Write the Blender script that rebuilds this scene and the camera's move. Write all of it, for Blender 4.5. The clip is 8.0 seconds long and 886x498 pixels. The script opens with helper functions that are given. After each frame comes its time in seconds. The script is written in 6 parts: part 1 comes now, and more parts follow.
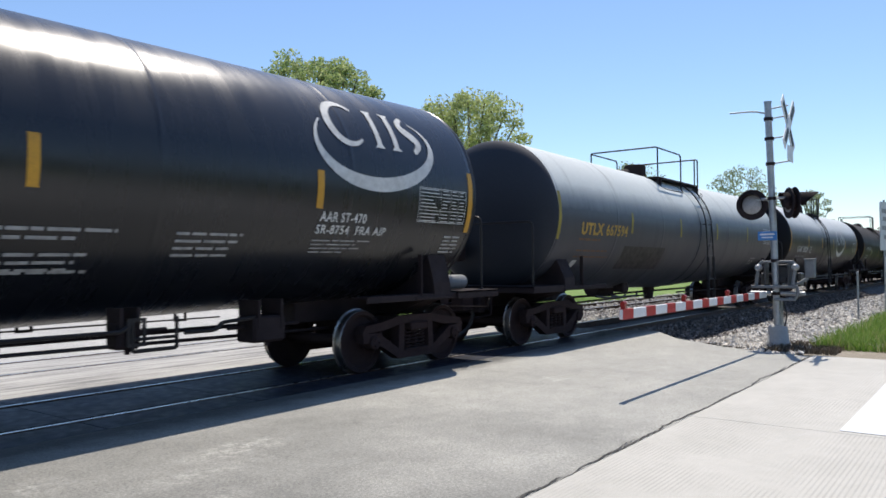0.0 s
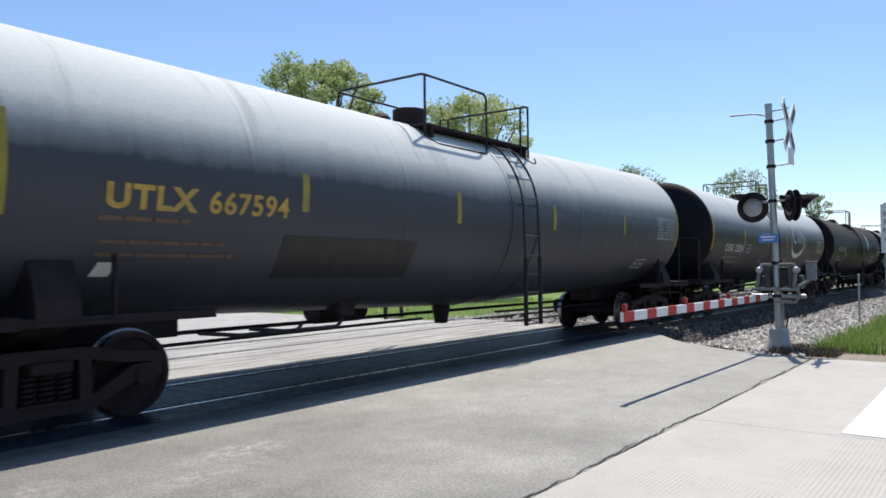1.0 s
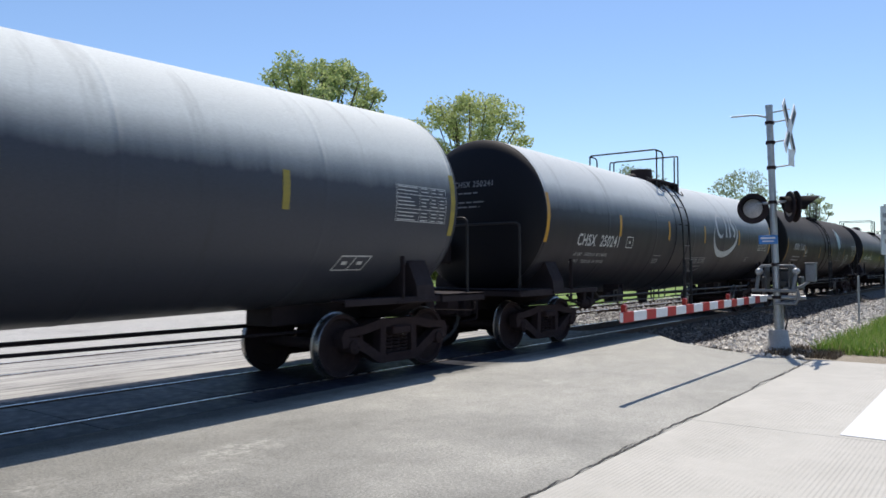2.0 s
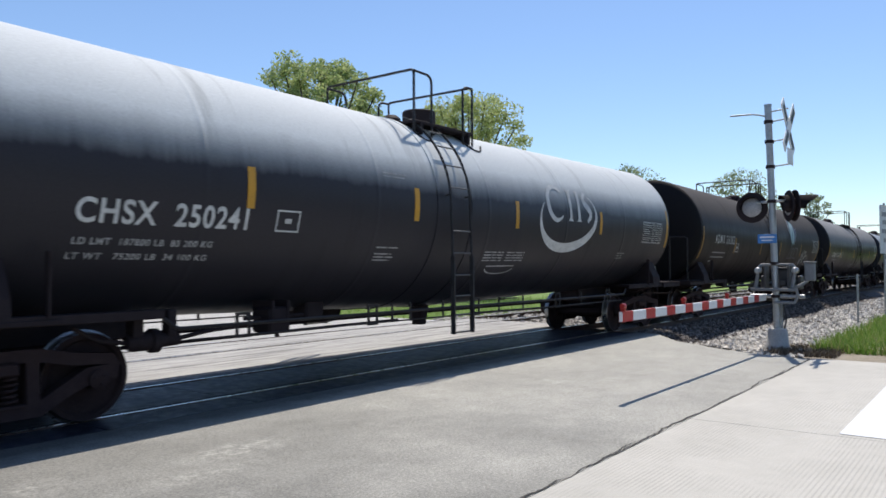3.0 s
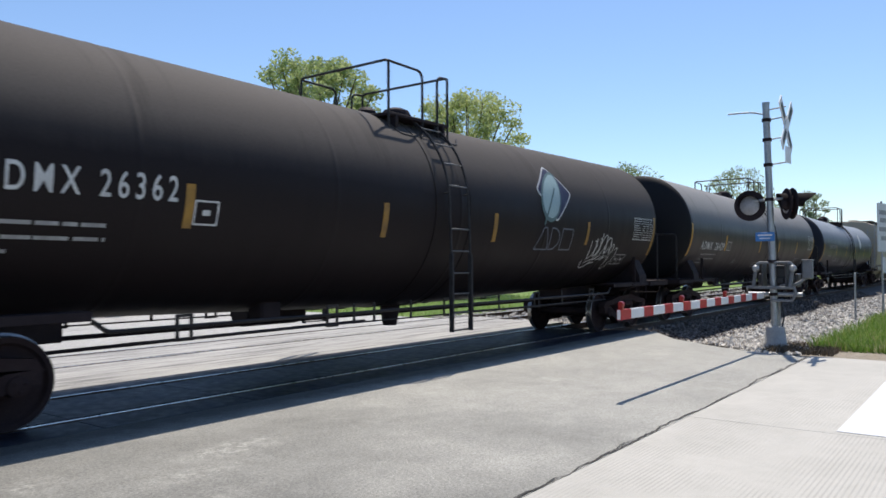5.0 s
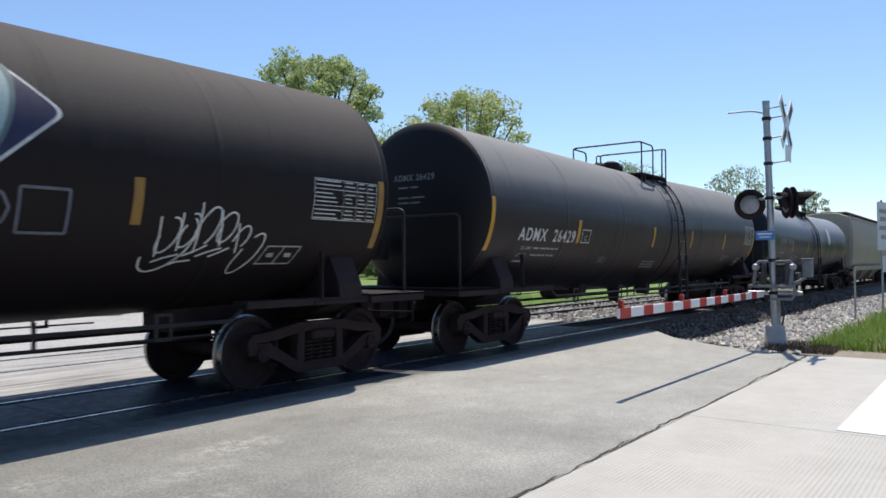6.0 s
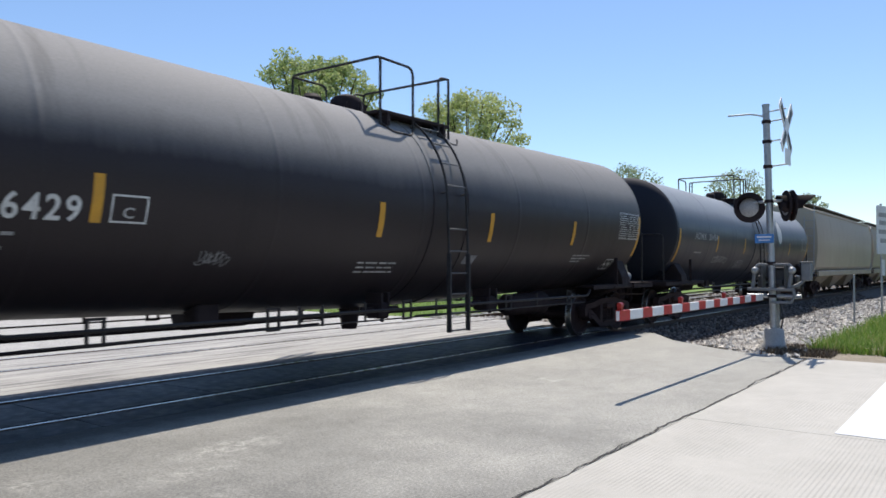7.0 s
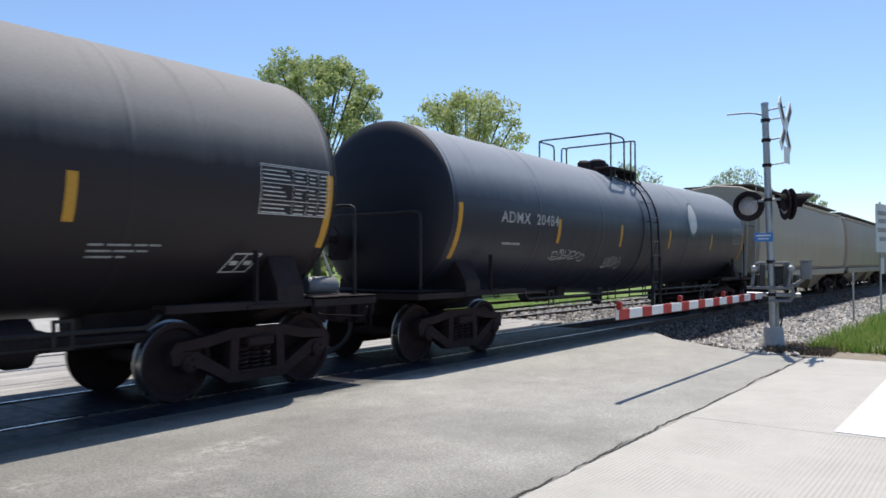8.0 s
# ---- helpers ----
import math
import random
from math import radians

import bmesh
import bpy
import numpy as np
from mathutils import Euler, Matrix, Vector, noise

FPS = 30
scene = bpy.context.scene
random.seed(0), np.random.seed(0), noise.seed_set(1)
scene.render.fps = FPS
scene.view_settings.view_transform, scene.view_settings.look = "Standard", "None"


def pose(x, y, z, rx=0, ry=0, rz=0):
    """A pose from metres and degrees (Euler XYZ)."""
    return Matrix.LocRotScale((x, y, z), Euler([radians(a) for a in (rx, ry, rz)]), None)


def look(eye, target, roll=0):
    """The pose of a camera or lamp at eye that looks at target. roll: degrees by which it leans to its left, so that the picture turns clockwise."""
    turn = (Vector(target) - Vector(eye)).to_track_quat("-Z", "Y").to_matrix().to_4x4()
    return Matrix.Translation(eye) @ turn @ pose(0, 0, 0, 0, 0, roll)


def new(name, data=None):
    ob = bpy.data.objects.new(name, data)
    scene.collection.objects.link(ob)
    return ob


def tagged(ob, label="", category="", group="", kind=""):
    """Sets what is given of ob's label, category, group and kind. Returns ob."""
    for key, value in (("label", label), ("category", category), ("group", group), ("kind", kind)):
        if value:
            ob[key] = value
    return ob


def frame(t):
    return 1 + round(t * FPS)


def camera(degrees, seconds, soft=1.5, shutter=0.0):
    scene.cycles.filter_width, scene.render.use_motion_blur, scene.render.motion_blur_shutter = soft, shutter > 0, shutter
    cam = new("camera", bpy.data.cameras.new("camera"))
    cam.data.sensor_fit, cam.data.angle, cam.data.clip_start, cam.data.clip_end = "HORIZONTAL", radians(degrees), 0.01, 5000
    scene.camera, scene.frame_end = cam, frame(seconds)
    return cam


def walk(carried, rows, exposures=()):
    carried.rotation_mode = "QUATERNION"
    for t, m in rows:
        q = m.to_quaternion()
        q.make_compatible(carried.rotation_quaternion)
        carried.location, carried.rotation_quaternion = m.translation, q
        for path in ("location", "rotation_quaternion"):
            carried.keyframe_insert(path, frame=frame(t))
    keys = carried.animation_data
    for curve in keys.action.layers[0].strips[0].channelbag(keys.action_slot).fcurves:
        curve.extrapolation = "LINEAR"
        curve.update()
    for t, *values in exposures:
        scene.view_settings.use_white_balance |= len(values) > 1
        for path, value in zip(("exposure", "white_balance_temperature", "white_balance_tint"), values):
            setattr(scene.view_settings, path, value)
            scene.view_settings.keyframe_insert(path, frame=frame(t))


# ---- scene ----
# World: x runs along the track (the train rolls towards -x), y across it away from the camera, z up from the rail heads.
EYE = (0.0, 0.0, 1.56)
TRACK_Y = 8.37
SPEED = 10.0          # metres a second
HALF_GAUGE = 0.7525   # to the middle of a rail head

# ---- camera ----
cam = camera(61.7, 8.0, soft=1.6, shutter=0.1)
BASE = pose(*EYE, 91.27, 0.0, -53.0)
SWAY = [
    (0.0, 0.005, 0.204, -0.489), (0.5, 0.118, 0.299, -0.381), (1.0, 0.205, 0.264, -0.500),
    (2.5, 0.162, 0.249, -0.099), (3.0, 0.148, 0.195, -0.310), (3.5, 0.138, 0.140, -0.170),
    (4.0, 0.104, 0.113, -0.079), (4.5, 0.054, 0.054, -0.279), (6.0, -0.116, 0.046, -0.285),
    (6.5, -0.086, 0.010, -0.245), (7.0, 0.0, 0.0, 0.0), (7.5, -0.022, 0.009, 0.02), (8.0, -0.053, -0.049, -0.137),
]
walk(cam, [(t, BASE @ pose(0, 0, 0, p, y, r)) for t, p, y, r in SWAY],
     exposures=[(t, stops, 6500, 12) for t, stops in ((0.0, 0.30), (1.0, 0.27), (2.5, 0.20), (4.0, 0.19), (4.5, 0.24), (6.0, 0.25), (8.0, 0.27))])

# ---- light ----
SUN_WAY = Vector((0.48, 0.194, 1.0)).normalized()
world = bpy.data.worlds.new("sky")
scene.world = world
world.use_nodes = True
wn = world.node_tree.nodes
sky = wn.new("ShaderNodeTexSky")
sky.sky_type = "NISHITA"
sky.sun_disc = False
sky.sun_elevation = math.asin(SUN_WAY.z)
sky.sun_rotation = math.atan2(SUN_WAY.x, SUN_WAY.y)
sky.air_density, sky.dust_density, sky.ozone_density = 1.0, 0.15, 5.0
world.node_tree.links.new(sky.outputs[0], wn["Background"].inputs[0])
wn["Background"].inputs[1].default_value = 0.13
sun = new("sun", bpy.data.lights.new("sun", "SUN"))
sun.data.energy, sun.data.angle, sun.data.color = 4.3, radians(0.53), (1.0, 0.935, 0.83)
sun.matrix_basis = look(SUN_WAY * 60, (0, 0, 0))


# ---- materials ----
class Nodes:
    """A few short ways to wire a procedural material."""

    def __init__(self, name, rough=0.6, metal=0.0, spec=0.5):
        self.mat = bpy.data.materials.new(name)
        self.mat.use_nodes = True
        self.tree = self.mat.node_tree
        self.bsdf = self.tree.nodes["Principled BSDF"]
        self.bsdf.inputs["Roughness"].default_value = rough
        self.bsdf.inputs["Metallic"].default_value = metal
        self.bsdf.inputs["Specular IOR Level"].default_value = spec
        self.coord = self.tree.nodes.new("ShaderNodeTexCoord").outputs["Object"]

    def link(self, a, b):
        self.tree.links.new(a, b)

    def node(self, kind, **values):
        n = self.tree.nodes.new(kind)
        for k, v in values.items():
            n.inputs[k].default_value = v
        return n

    def stretched(self, sx, sy, sz):
        m = self.tree.nodes.new("ShaderNodeMapping")
        m.inputs["Scale"].default_value = (sx, sy, sz)
        self.link(self.coord, m.inputs["Vector"])
        return m.outputs[0]

    def noise(self, scale, detail=6.0, rough=0.6, at=None):
        n = self.node("ShaderNodeTexNoise", Scale=scale, Detail=detail, Roughness=rough)
        self.link(at or self.coord, n.inputs["Vector"])
        return n.outputs["Fac"]

    def ramp(self, fac, stops):
        r = self.tree.nodes.new("ShaderNodeValToRGB")
        els = r.color_ramp.elements
        while len(els) < len(stops):
            els.new(0.5)
        for e, (p, c) in zip(els, stops):
            e.position = p
            e.color = (*c, 1) if len(c) == 3 else c
        self.link(fac, r.inputs[0])
        return r.outputs[0]

    def mix(self, fac, a, b, mode="MIX"):
        m = self.tree.nodes.new("ShaderNodeMix")
        m.data_type, m.blend_type = "RGBA", mode
        for sock, v in ((m.inputs[0], fac), (m.inputs[6], a), (m.inputs[7], b)):
            if isinstance(v, (int, float)):
                sock.default_value = v
            elif isinstance(v, tuple):
                sock.default_value = (*v, 1)
            else:
                self.link(v, sock)
        return m.outputs[2]

    def color(self, c):
        if isinstance(c, tuple):
            self.bsdf.inputs["Base Color"].default_value = (*c, 1)
        else:
            self.link(c, self.bsdf.inputs["Base Color"])
        return self

    def rough(self, r):
        self.link(r, self.bsdf.inputs["Roughness"])
        return self

    def bump(self, height, strength=0.3, distance=0.01):
        b = self.node("ShaderNodeBump", Strength=strength, Distance=distance)
        self.link(height, b.inputs["Height"])
        self.link(b.outputs[0], self.bsdf.inputs["Normal"])
        return self


def g(v):
    return (v, v, v)


def worn(name, base, dirt, rough=0.5, metal=0.0, scale=3.0, amount=0.6, bump=0.15, fine=60.0, spec=0.5):
    """Paint or metal with blotches of dirt at two scales."""
    n = Nodes(name, rough, metal, spec)
    big = n.ramp(n.noise(scale), [(0.38, g(0.0)), (0.72, g(amount))])
    small = n.ramp(n.noise(fine, 4), [(0.35, g(0.82)), (0.75, g(1.12))])
    n.color(n.mix(1.0, n.mix(big, base, dirt), small, "MULTIPLY"))
    n.rough(n.ramp(n.noise(scale * 2.3), [(0.3, g(max(0.05, rough - 0.1))), (0.75, g(min(1.0, rough + 0.15)))]))
    n.bump(n.noise(fine, 4), bump, 0.004)
    return n.mat


def tank_paint(name, base, lit_dust, rough, dusty, stain, spec=0.25):
    """Tank paint with the sunlit top of the shell painted in: a pale dusty tone by height, ragged at its edge and drawn
    down in streaks by rain. The heads have darker paint of their own, for their shade.
    """
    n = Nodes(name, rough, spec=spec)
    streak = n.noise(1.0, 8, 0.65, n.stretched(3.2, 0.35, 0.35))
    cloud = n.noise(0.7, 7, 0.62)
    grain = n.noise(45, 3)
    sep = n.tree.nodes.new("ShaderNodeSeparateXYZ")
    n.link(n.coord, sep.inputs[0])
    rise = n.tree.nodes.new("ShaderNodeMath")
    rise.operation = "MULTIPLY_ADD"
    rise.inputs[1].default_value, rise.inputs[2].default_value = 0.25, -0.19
    # height mask of the light painted on the upper shell
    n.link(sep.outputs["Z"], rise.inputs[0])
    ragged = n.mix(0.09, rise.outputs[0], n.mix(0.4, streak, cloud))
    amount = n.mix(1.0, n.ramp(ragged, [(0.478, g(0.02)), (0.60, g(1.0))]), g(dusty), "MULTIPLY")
    c = n.mix(amount, base, lit_dust)
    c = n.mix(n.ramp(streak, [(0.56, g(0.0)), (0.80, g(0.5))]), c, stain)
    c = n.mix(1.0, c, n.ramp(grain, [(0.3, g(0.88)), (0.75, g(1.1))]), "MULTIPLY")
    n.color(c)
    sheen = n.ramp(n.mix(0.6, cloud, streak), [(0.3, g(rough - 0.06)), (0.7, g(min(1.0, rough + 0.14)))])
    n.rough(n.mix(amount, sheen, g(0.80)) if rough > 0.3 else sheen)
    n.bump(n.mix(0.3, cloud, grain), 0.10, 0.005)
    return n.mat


M = {}
# Second colour of each: the dusty upper shell, brightened as if sunlit.
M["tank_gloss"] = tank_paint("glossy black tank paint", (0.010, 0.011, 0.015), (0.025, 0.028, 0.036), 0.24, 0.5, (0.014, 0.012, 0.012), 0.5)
M["tank_grey"] = tank_paint("weathered grey tank paint, lit top painted in", (0.042, 0.044, 0.058), (0.60, 0.63, 0.62), 0.36, 1.0, (0.032, 0.030, 0.031), 0.28)
M["tank_dusty"] = tank_paint("dusty black tank paint, lit top painted in", (0.018, 0.0155, 0.022), (0.58, 0.61, 0.62), 0.36, 1.0, (0.013, 0.012, 0.012), 0.2)
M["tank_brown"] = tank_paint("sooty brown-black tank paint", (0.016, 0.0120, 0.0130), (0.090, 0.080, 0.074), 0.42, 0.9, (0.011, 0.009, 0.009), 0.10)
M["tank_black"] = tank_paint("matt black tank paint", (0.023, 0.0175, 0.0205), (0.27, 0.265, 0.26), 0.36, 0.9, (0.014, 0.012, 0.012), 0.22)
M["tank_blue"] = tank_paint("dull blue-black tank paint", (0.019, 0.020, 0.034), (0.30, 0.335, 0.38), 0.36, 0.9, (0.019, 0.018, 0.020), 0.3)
# Shade is painted into the heads: darker copies of the shell paints.
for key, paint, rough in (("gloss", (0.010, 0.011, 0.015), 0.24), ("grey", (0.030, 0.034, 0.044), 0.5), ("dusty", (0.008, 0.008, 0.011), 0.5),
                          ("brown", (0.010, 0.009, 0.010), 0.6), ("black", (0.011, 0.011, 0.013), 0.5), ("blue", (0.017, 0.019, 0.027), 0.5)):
    M["head_" + key] = tank_paint("unlit " + key + " head paint", paint, tuple(v * 1.5 for v in paint), max(0.4, rough), 0.6, tuple(v * 0.7 for v in paint), 0.15)
M["hopper_grey"] = tank_paint("pale grey hopper paint", (0.40, 0.34, 0.26), (0.42, 0.37, 0.30), 0.38, 0.7, (0.19, 0.16, 0.12), 0.5)
M["black_steel"] = worn("sooty black steel", (0.026, 0.0190, 0.0210), (0.042, 0.032, 0.032), 0.7, spec=0.12)
M["dusty_pipe"] = worn("dust-greyed ladder paint", (0.028, 0.027, 0.029), (0.085, 0.085, 0.088), 0.7, spec=0.15)
M["rung"] = worn("rubbed bare rung steel", (0.11, 0.11, 0.115), (0.05, 0.05, 0.05), 0.5)
M["rail_pipe"] = worn("black handrail paint", (0.020, 0.018, 0.019), (0.045, 0.040, 0.038), 0.5, spec=0.25)
M["cast_steel"] = worn("sooty brown cast steel", (0.038, 0.025, 0.026), (0.060, 0.040, 0.036), 0.8, scale=6, spec=0.12)
M["tread"] = worn("bright rolled wheel tread", (0.35, 0.34, 0.33), (0.14, 0.11, 0.09), 0.3, 0.9)
M["rubber"] = worn("grey rubber hose", (0.03, 0.03, 0.03), (0.06, 0.055, 0.05), 0.7)
M["pale_rod"] = worn("bare galvanised rod", (0.5, 0.5, 0.5), (0.3, 0.29, 0.28), 0.45, 0.6)
M["stripe"] = worn("yellow reflective tape", (0.60, 0.30, 0.018), (0.33, 0.17, 0.03), 0.45, amount=0.5)
M["stripe_sooty"] = worn("soot-dulled yellow reflective tape", (0.36, 0.19, 0.025), (0.14, 0.08, 0.03), 0.6, amount=0.85)
M["stripe_faded"] = worn("faded yellow reflective tape", (0.36, 0.28, 0.035), (0.18, 0.15, 0.05), 0.6, amount=0.8)
M["letter_white"] = worn("white stencil paint", (0.66, 0.66, 0.64), (0.36, 0.35, 0.34), 0.6, scale=9)
M["letter_dull"] = worn("faded white stencil paint", (0.42, 0.42, 0.42), (0.20, 0.20, 0.20), 0.7, scale=9, amount=0.9)
M["letter_yellow"] = worn("yellow stencil paint", (0.55, 0.34, 0.06), (0.27, 0.18, 0.06), 0.65, scale=9)
M["letter_orange"] = worn("faded orange stencil paint", (0.17, 0.095, 0.055), (0.09, 0.06, 0.05), 0.7, scale=9)
M["patch_dark"] = worn("dark repaint patch", (0.012, 0.012, 0.014), (0.022, 0.021, 0.022), 0.5)
M["logo_green"] = worn("green logo paint", (0.34, 0.46, 0.46), (0.26, 0.34, 0.35), 0.6)
M["logo_dark_green"] = worn("dark grey-green logo paint", (0.10, 0.17, 0.17), (0.07, 0.11, 0.115), 0.6)
M["logo_blue"] = worn("blue logo paint", (0.013, 0.016, 0.065), (0.012, 0.014, 0.04), 0.6)
M["logo_pale"] = worn("dull blue-white outline paint", (0.14, 0.15, 0.19), (0.08, 0.08, 0.10), 0.6, scale=9)
M["letter_faint"] = worn("almost worn-off stencil paint", (0.22, 0.22, 0.23), (0.09, 0.09, 0.095), 0.7, scale=9, amount=0.9)
M["case_grey"] = worn("grey enamelled casting", (0.20, 0.21, 0.22), (0.10, 0.10, 0.10), 0.55)
M["case_dark"] = worn("sooty dark casting", (0.045, 0.045, 0.05), (0.09, 0.085, 0.08), 0.55)
M["roof_dust"] = worn("dirty brown-grey roof grating", (0.13, 0.115, 0.10), (0.20, 0.18, 0.155), 0.8)
M["galvanised"] = worn("galvanised steel", (0.42, 0.44, 0.46), (0.30, 0.30, 0.30), 0.45, 0.7, scale=7, amount=0.7)
M["sign_white"] = worn("white reflective sheeting", (0.75, 0.76, 0.77), (0.6, 0.6, 0.58), 0.5, amount=0.4)
M["sign_red"] = worn("red reflective tape", (0.46, 0.018, 0.022), (0.33, 0.03, 0.03), 0.45, amount=0.5)
M["sign_blue"] = worn("blue sign sheeting", (0.05, 0.22, 0.55), (0.05, 0.16, 0.4), 0.5)
M["lamp_glass"] = worn("dusty pale lens", (0.30, 0.30, 0.32), (0.4, 0.38, 0.36), 0.25)
M["wood_pole"] = worn("weathered pole timber", (0.13, 0.10, 0.075), (0.07, 0.055, 0.045), 0.85, scale=5)
M["truck_white"] = worn("white truck paint", (0.78, 0.78, 0.78), (0.6, 0.59, 0.57), 0.25, amount=0.3)
M["truck_red"] = worn("dull red bumper paint", (0.30, 0.05, 0.04), (0.18, 0.06, 0.05), 0.45)
M["chrome"] = worn("chromed steel", (0.7, 0.7, 0.7), (0.5, 0.5, 0.5), 0.15, 1.0, amount=0.3)
M["dark_glass"] = worn("dark windscreen glass", (0.015, 0.017, 0.02), (0.02, 0.02, 0.022), 0.06, amount=0.2, bump=0.0)
M["tyre"] = worn("black tyre rubber", (0.02, 0.02, 0.02), (0.05, 0.045, 0.04), 0.8)
M["rail_side"] = worn("rusty rail steel", (0.09, 0.055, 0.038), (0.05, 0.035, 0.028), 0.75)
M["rail_head"] = worn("polished rail head", (0.5, 0.5, 0.5), (0.34, 0.33, 0.32), 0.28, 0.9)
M["block"] = worn("concrete footing", (0.45, 0.44, 0.42), (0.3, 0.29, 0.27), 0.9)


def lamp_red():
    n = Nodes("lit red signal lens", 0.3)
    n.color((0.22, 0.02, 0.018))
    n.bsdf.inputs["Emission Color"].default_value = (1.0, 0.05, 0.03, 1)
    n.bsdf.inputs["Emission Strength"].default_value = 0.03
    return n.mat


M["lamp_red"] = lamp_red()


def asphalt(name, dark, pale, worn_lane, scuffed=()):
    """Old asphalt: aggregate, clouds of bleaching, scuffs; worn_lane: how dark the oil-worn lane at low x is. Scuffed
    asphalt also has the train's shade painted in beside the rails.
    """
    n = Nodes(name, 0.9)
    grain = n.noise(150, 3)
    chips = n.noise(42, 4, 0.7)
    cloud = n.noise(0.45, 7, 0.6)
    mid = n.noise(3.0, 7, 0.68)
    base = n.ramp(n.mix(0.5, cloud, mid), [(0.36, dark), (0.64, pale)])
    blot = n.ramp(n.noise(1.3, 7, 0.7), [(0.60, g(0.0)), (0.70, g(0.5))])
    c = n.mix(blot, base, tuple(v * 1.2 for v in pale))
    sep = n.tree.nodes.new("ShaderNodeSeparateXYZ")
    n.link(n.coord, sep.inputs[0])
    scaled = n.tree.nodes.new("ShaderNodeMath")
    scaled.operation = "MULTIPLY_ADD"
    scaled.inputs[1].default_value, scaled.inputs[2].default_value = 0.10, 0.0
    n.link(sep.outputs["X"], scaled.inputs[0])
    lane = n.ramp(n.mix(0.5, scaled.outputs[0], cloud), [(0.36, g(worn_lane)), (0.62, g(0.0))])
    c = n.mix(lane, c, tuple(v * 0.42 for v in dark))
    if scuffed:
        # Beside the rails: slight staining, deepened to paint in the train's shadow.
        edge = n.tree.nodes.new("ShaderNodeMath")
        edge.operation = "MULTIPLY_ADD"
        edge.inputs[1].default_value, edge.inputs[2].default_value = 0.8, -4.75
        n.link(sep.outputs["Y"], edge.inputs[0])
        oily_shade = n.ramp(n.mix(0.35, edge.outputs[0], mid), [(0.40, g(0.0)), (0.60, g(0.85))])
        c = n.mix(oily_shade, c, tuple(v * 0.19 for v in dark))
        for sx, sy, wx, wy, strength in scuffed:
            m = n.tree.nodes.new("ShaderNodeMapping")
            m.inputs["Location"].default_value = (-sx / wx, -sy / wy, 0)
            m.inputs["Scale"].default_value = (1 / wx, 1 / wy, 0)
            n.link(n.coord, m.inputs["Vector"])
            far = n.tree.nodes.new("ShaderNodeVectorMath")
            far.operation = "LENGTH"
            n.link(m.outputs[0], far.inputs[0])
            near = n.ramp(far.outputs["Value"], [(0.1, g(1.0)), (1.0, g(0.0))])
            flaky = n.ramp(n.noise(9.0, 8, 0.75), [(0.44, g(0.0)), (0.60, g(strength))])
            c = n.mix(n.mix(1.0, near, flaky, "MULTIPLY"), c, tuple(v * 1.5 for v in pale))
    c = n.mix(1.0, c, n.ramp(chips, [(0.30, g(0.62)), (0.72, g(1.32))]), "MULTIPLY")
    c = n.mix(1.0, c, n.ramp(grain, [(0.25, g(0.62)), (0.78, g(1.30))]), "MULTIPLY")
    n.color(c)
    n.bump(n.mix(0.4, grain, chips), 0.6, 0.008)
    return n.mat


M["asphalt"] = asphalt("sun-bleached asphalt", (0.31, 0.305, 0.275), (0.43, 0.42, 0.375), 0.7,
                       ((4.05, 5.32, 0.75, 0.30, 0.60), (3.4, 4.9, 0.9, 0.22, 0.40), (2.9, 4.3, 0.8, 0.25, 0.35), (2.45, 5.55, 0.4, 0.3, 0.35)))
M["asphalt_pale"] = asphalt("worn pale road surface", (0.36, 0.35, 0.33), (0.50, 0.49, 0.46), 0.0)


def concrete():
    """New concrete with fine tined grooves along x, cloudy and faintly stained; each slab a shade of its own."""
    n = Nodes("tined concrete", 0.85)
    wave = n.node("ShaderNodeTexWave", Scale=8.5, Distortion=1.4, Detail=3.0)
    wave.bands_direction = "Y"
    wave.inputs["Detail Scale"].default_value = 6.0
    n.link(n.coord, wave.inputs["Vector"])
    broken = n.ramp(n.noise(1.6, 5), [(0.42, g(0.0)), (0.60, g(1.0))])
    cloud = n.noise(0.6, 7)
    spots = n.noise(5.0, 6, 0.7)
    grain = n.noise(130, 3)
    c = n.ramp(n.mix(0.4, cloud, spots), [(0.32, (0.42, 0.405, 0.36)), (0.68, (0.53, 0.51, 0.46))])
    groove = n.mix(broken, g(1.0), n.ramp(wave.outputs["Fac"], [(0.1, g(0.84)), (0.5, g(1.02))]))
    c = n.mix(1.0, c, groove, "MULTIPLY")
    c = n.mix(1.0, c, n.ramp(grain, [(0.3, g(0.86)), (0.75, g(1.12))]), "MULTIPLY")
    info = n.tree.nodes.new("ShaderNodeObjectInfo")
    n.color(n.mix(1.0, c, n.ramp(info.outputs["Random"], [(0.0, g(0.95)), (1.0, g(1.03))]), "MULTIPLY"))
    n.bump(n.mix(0.6, grain, wave.outputs["Fac"]), 0.4, 0.004)
    return n.mat


M["concrete"] = concrete()


def ground_mat(name, a, b, c, scale=0.5):
    n = Nodes(name, 0.95)
    base = n.ramp(n.mix(0.4, n.noise(scale, 8), n.noise(scale * 14, 5)), [(0.35, a), (0.5, b), (0.66, c)])
    n.color(n.mix(1.0, base, n.ramp(n.noise(70, 3), [(0.3, g(0.7)), (0.75, g(1.25))]), "MULTIPLY"))
    n.bump(n.noise(30, 5), 0.7, 0.03)
    return n.mat


M["turf"] = ground_mat("mown turf", (0.10, 0.17, 0.035), (0.15, 0.24, 0.045), (0.22, 0.27, 0.08))
M["soil"] = ground_mat("dry verge soil", (0.20, 0.16, 0.11), (0.28, 0.24, 0.18), (0.36, 0.32, 0.26), 1.2)
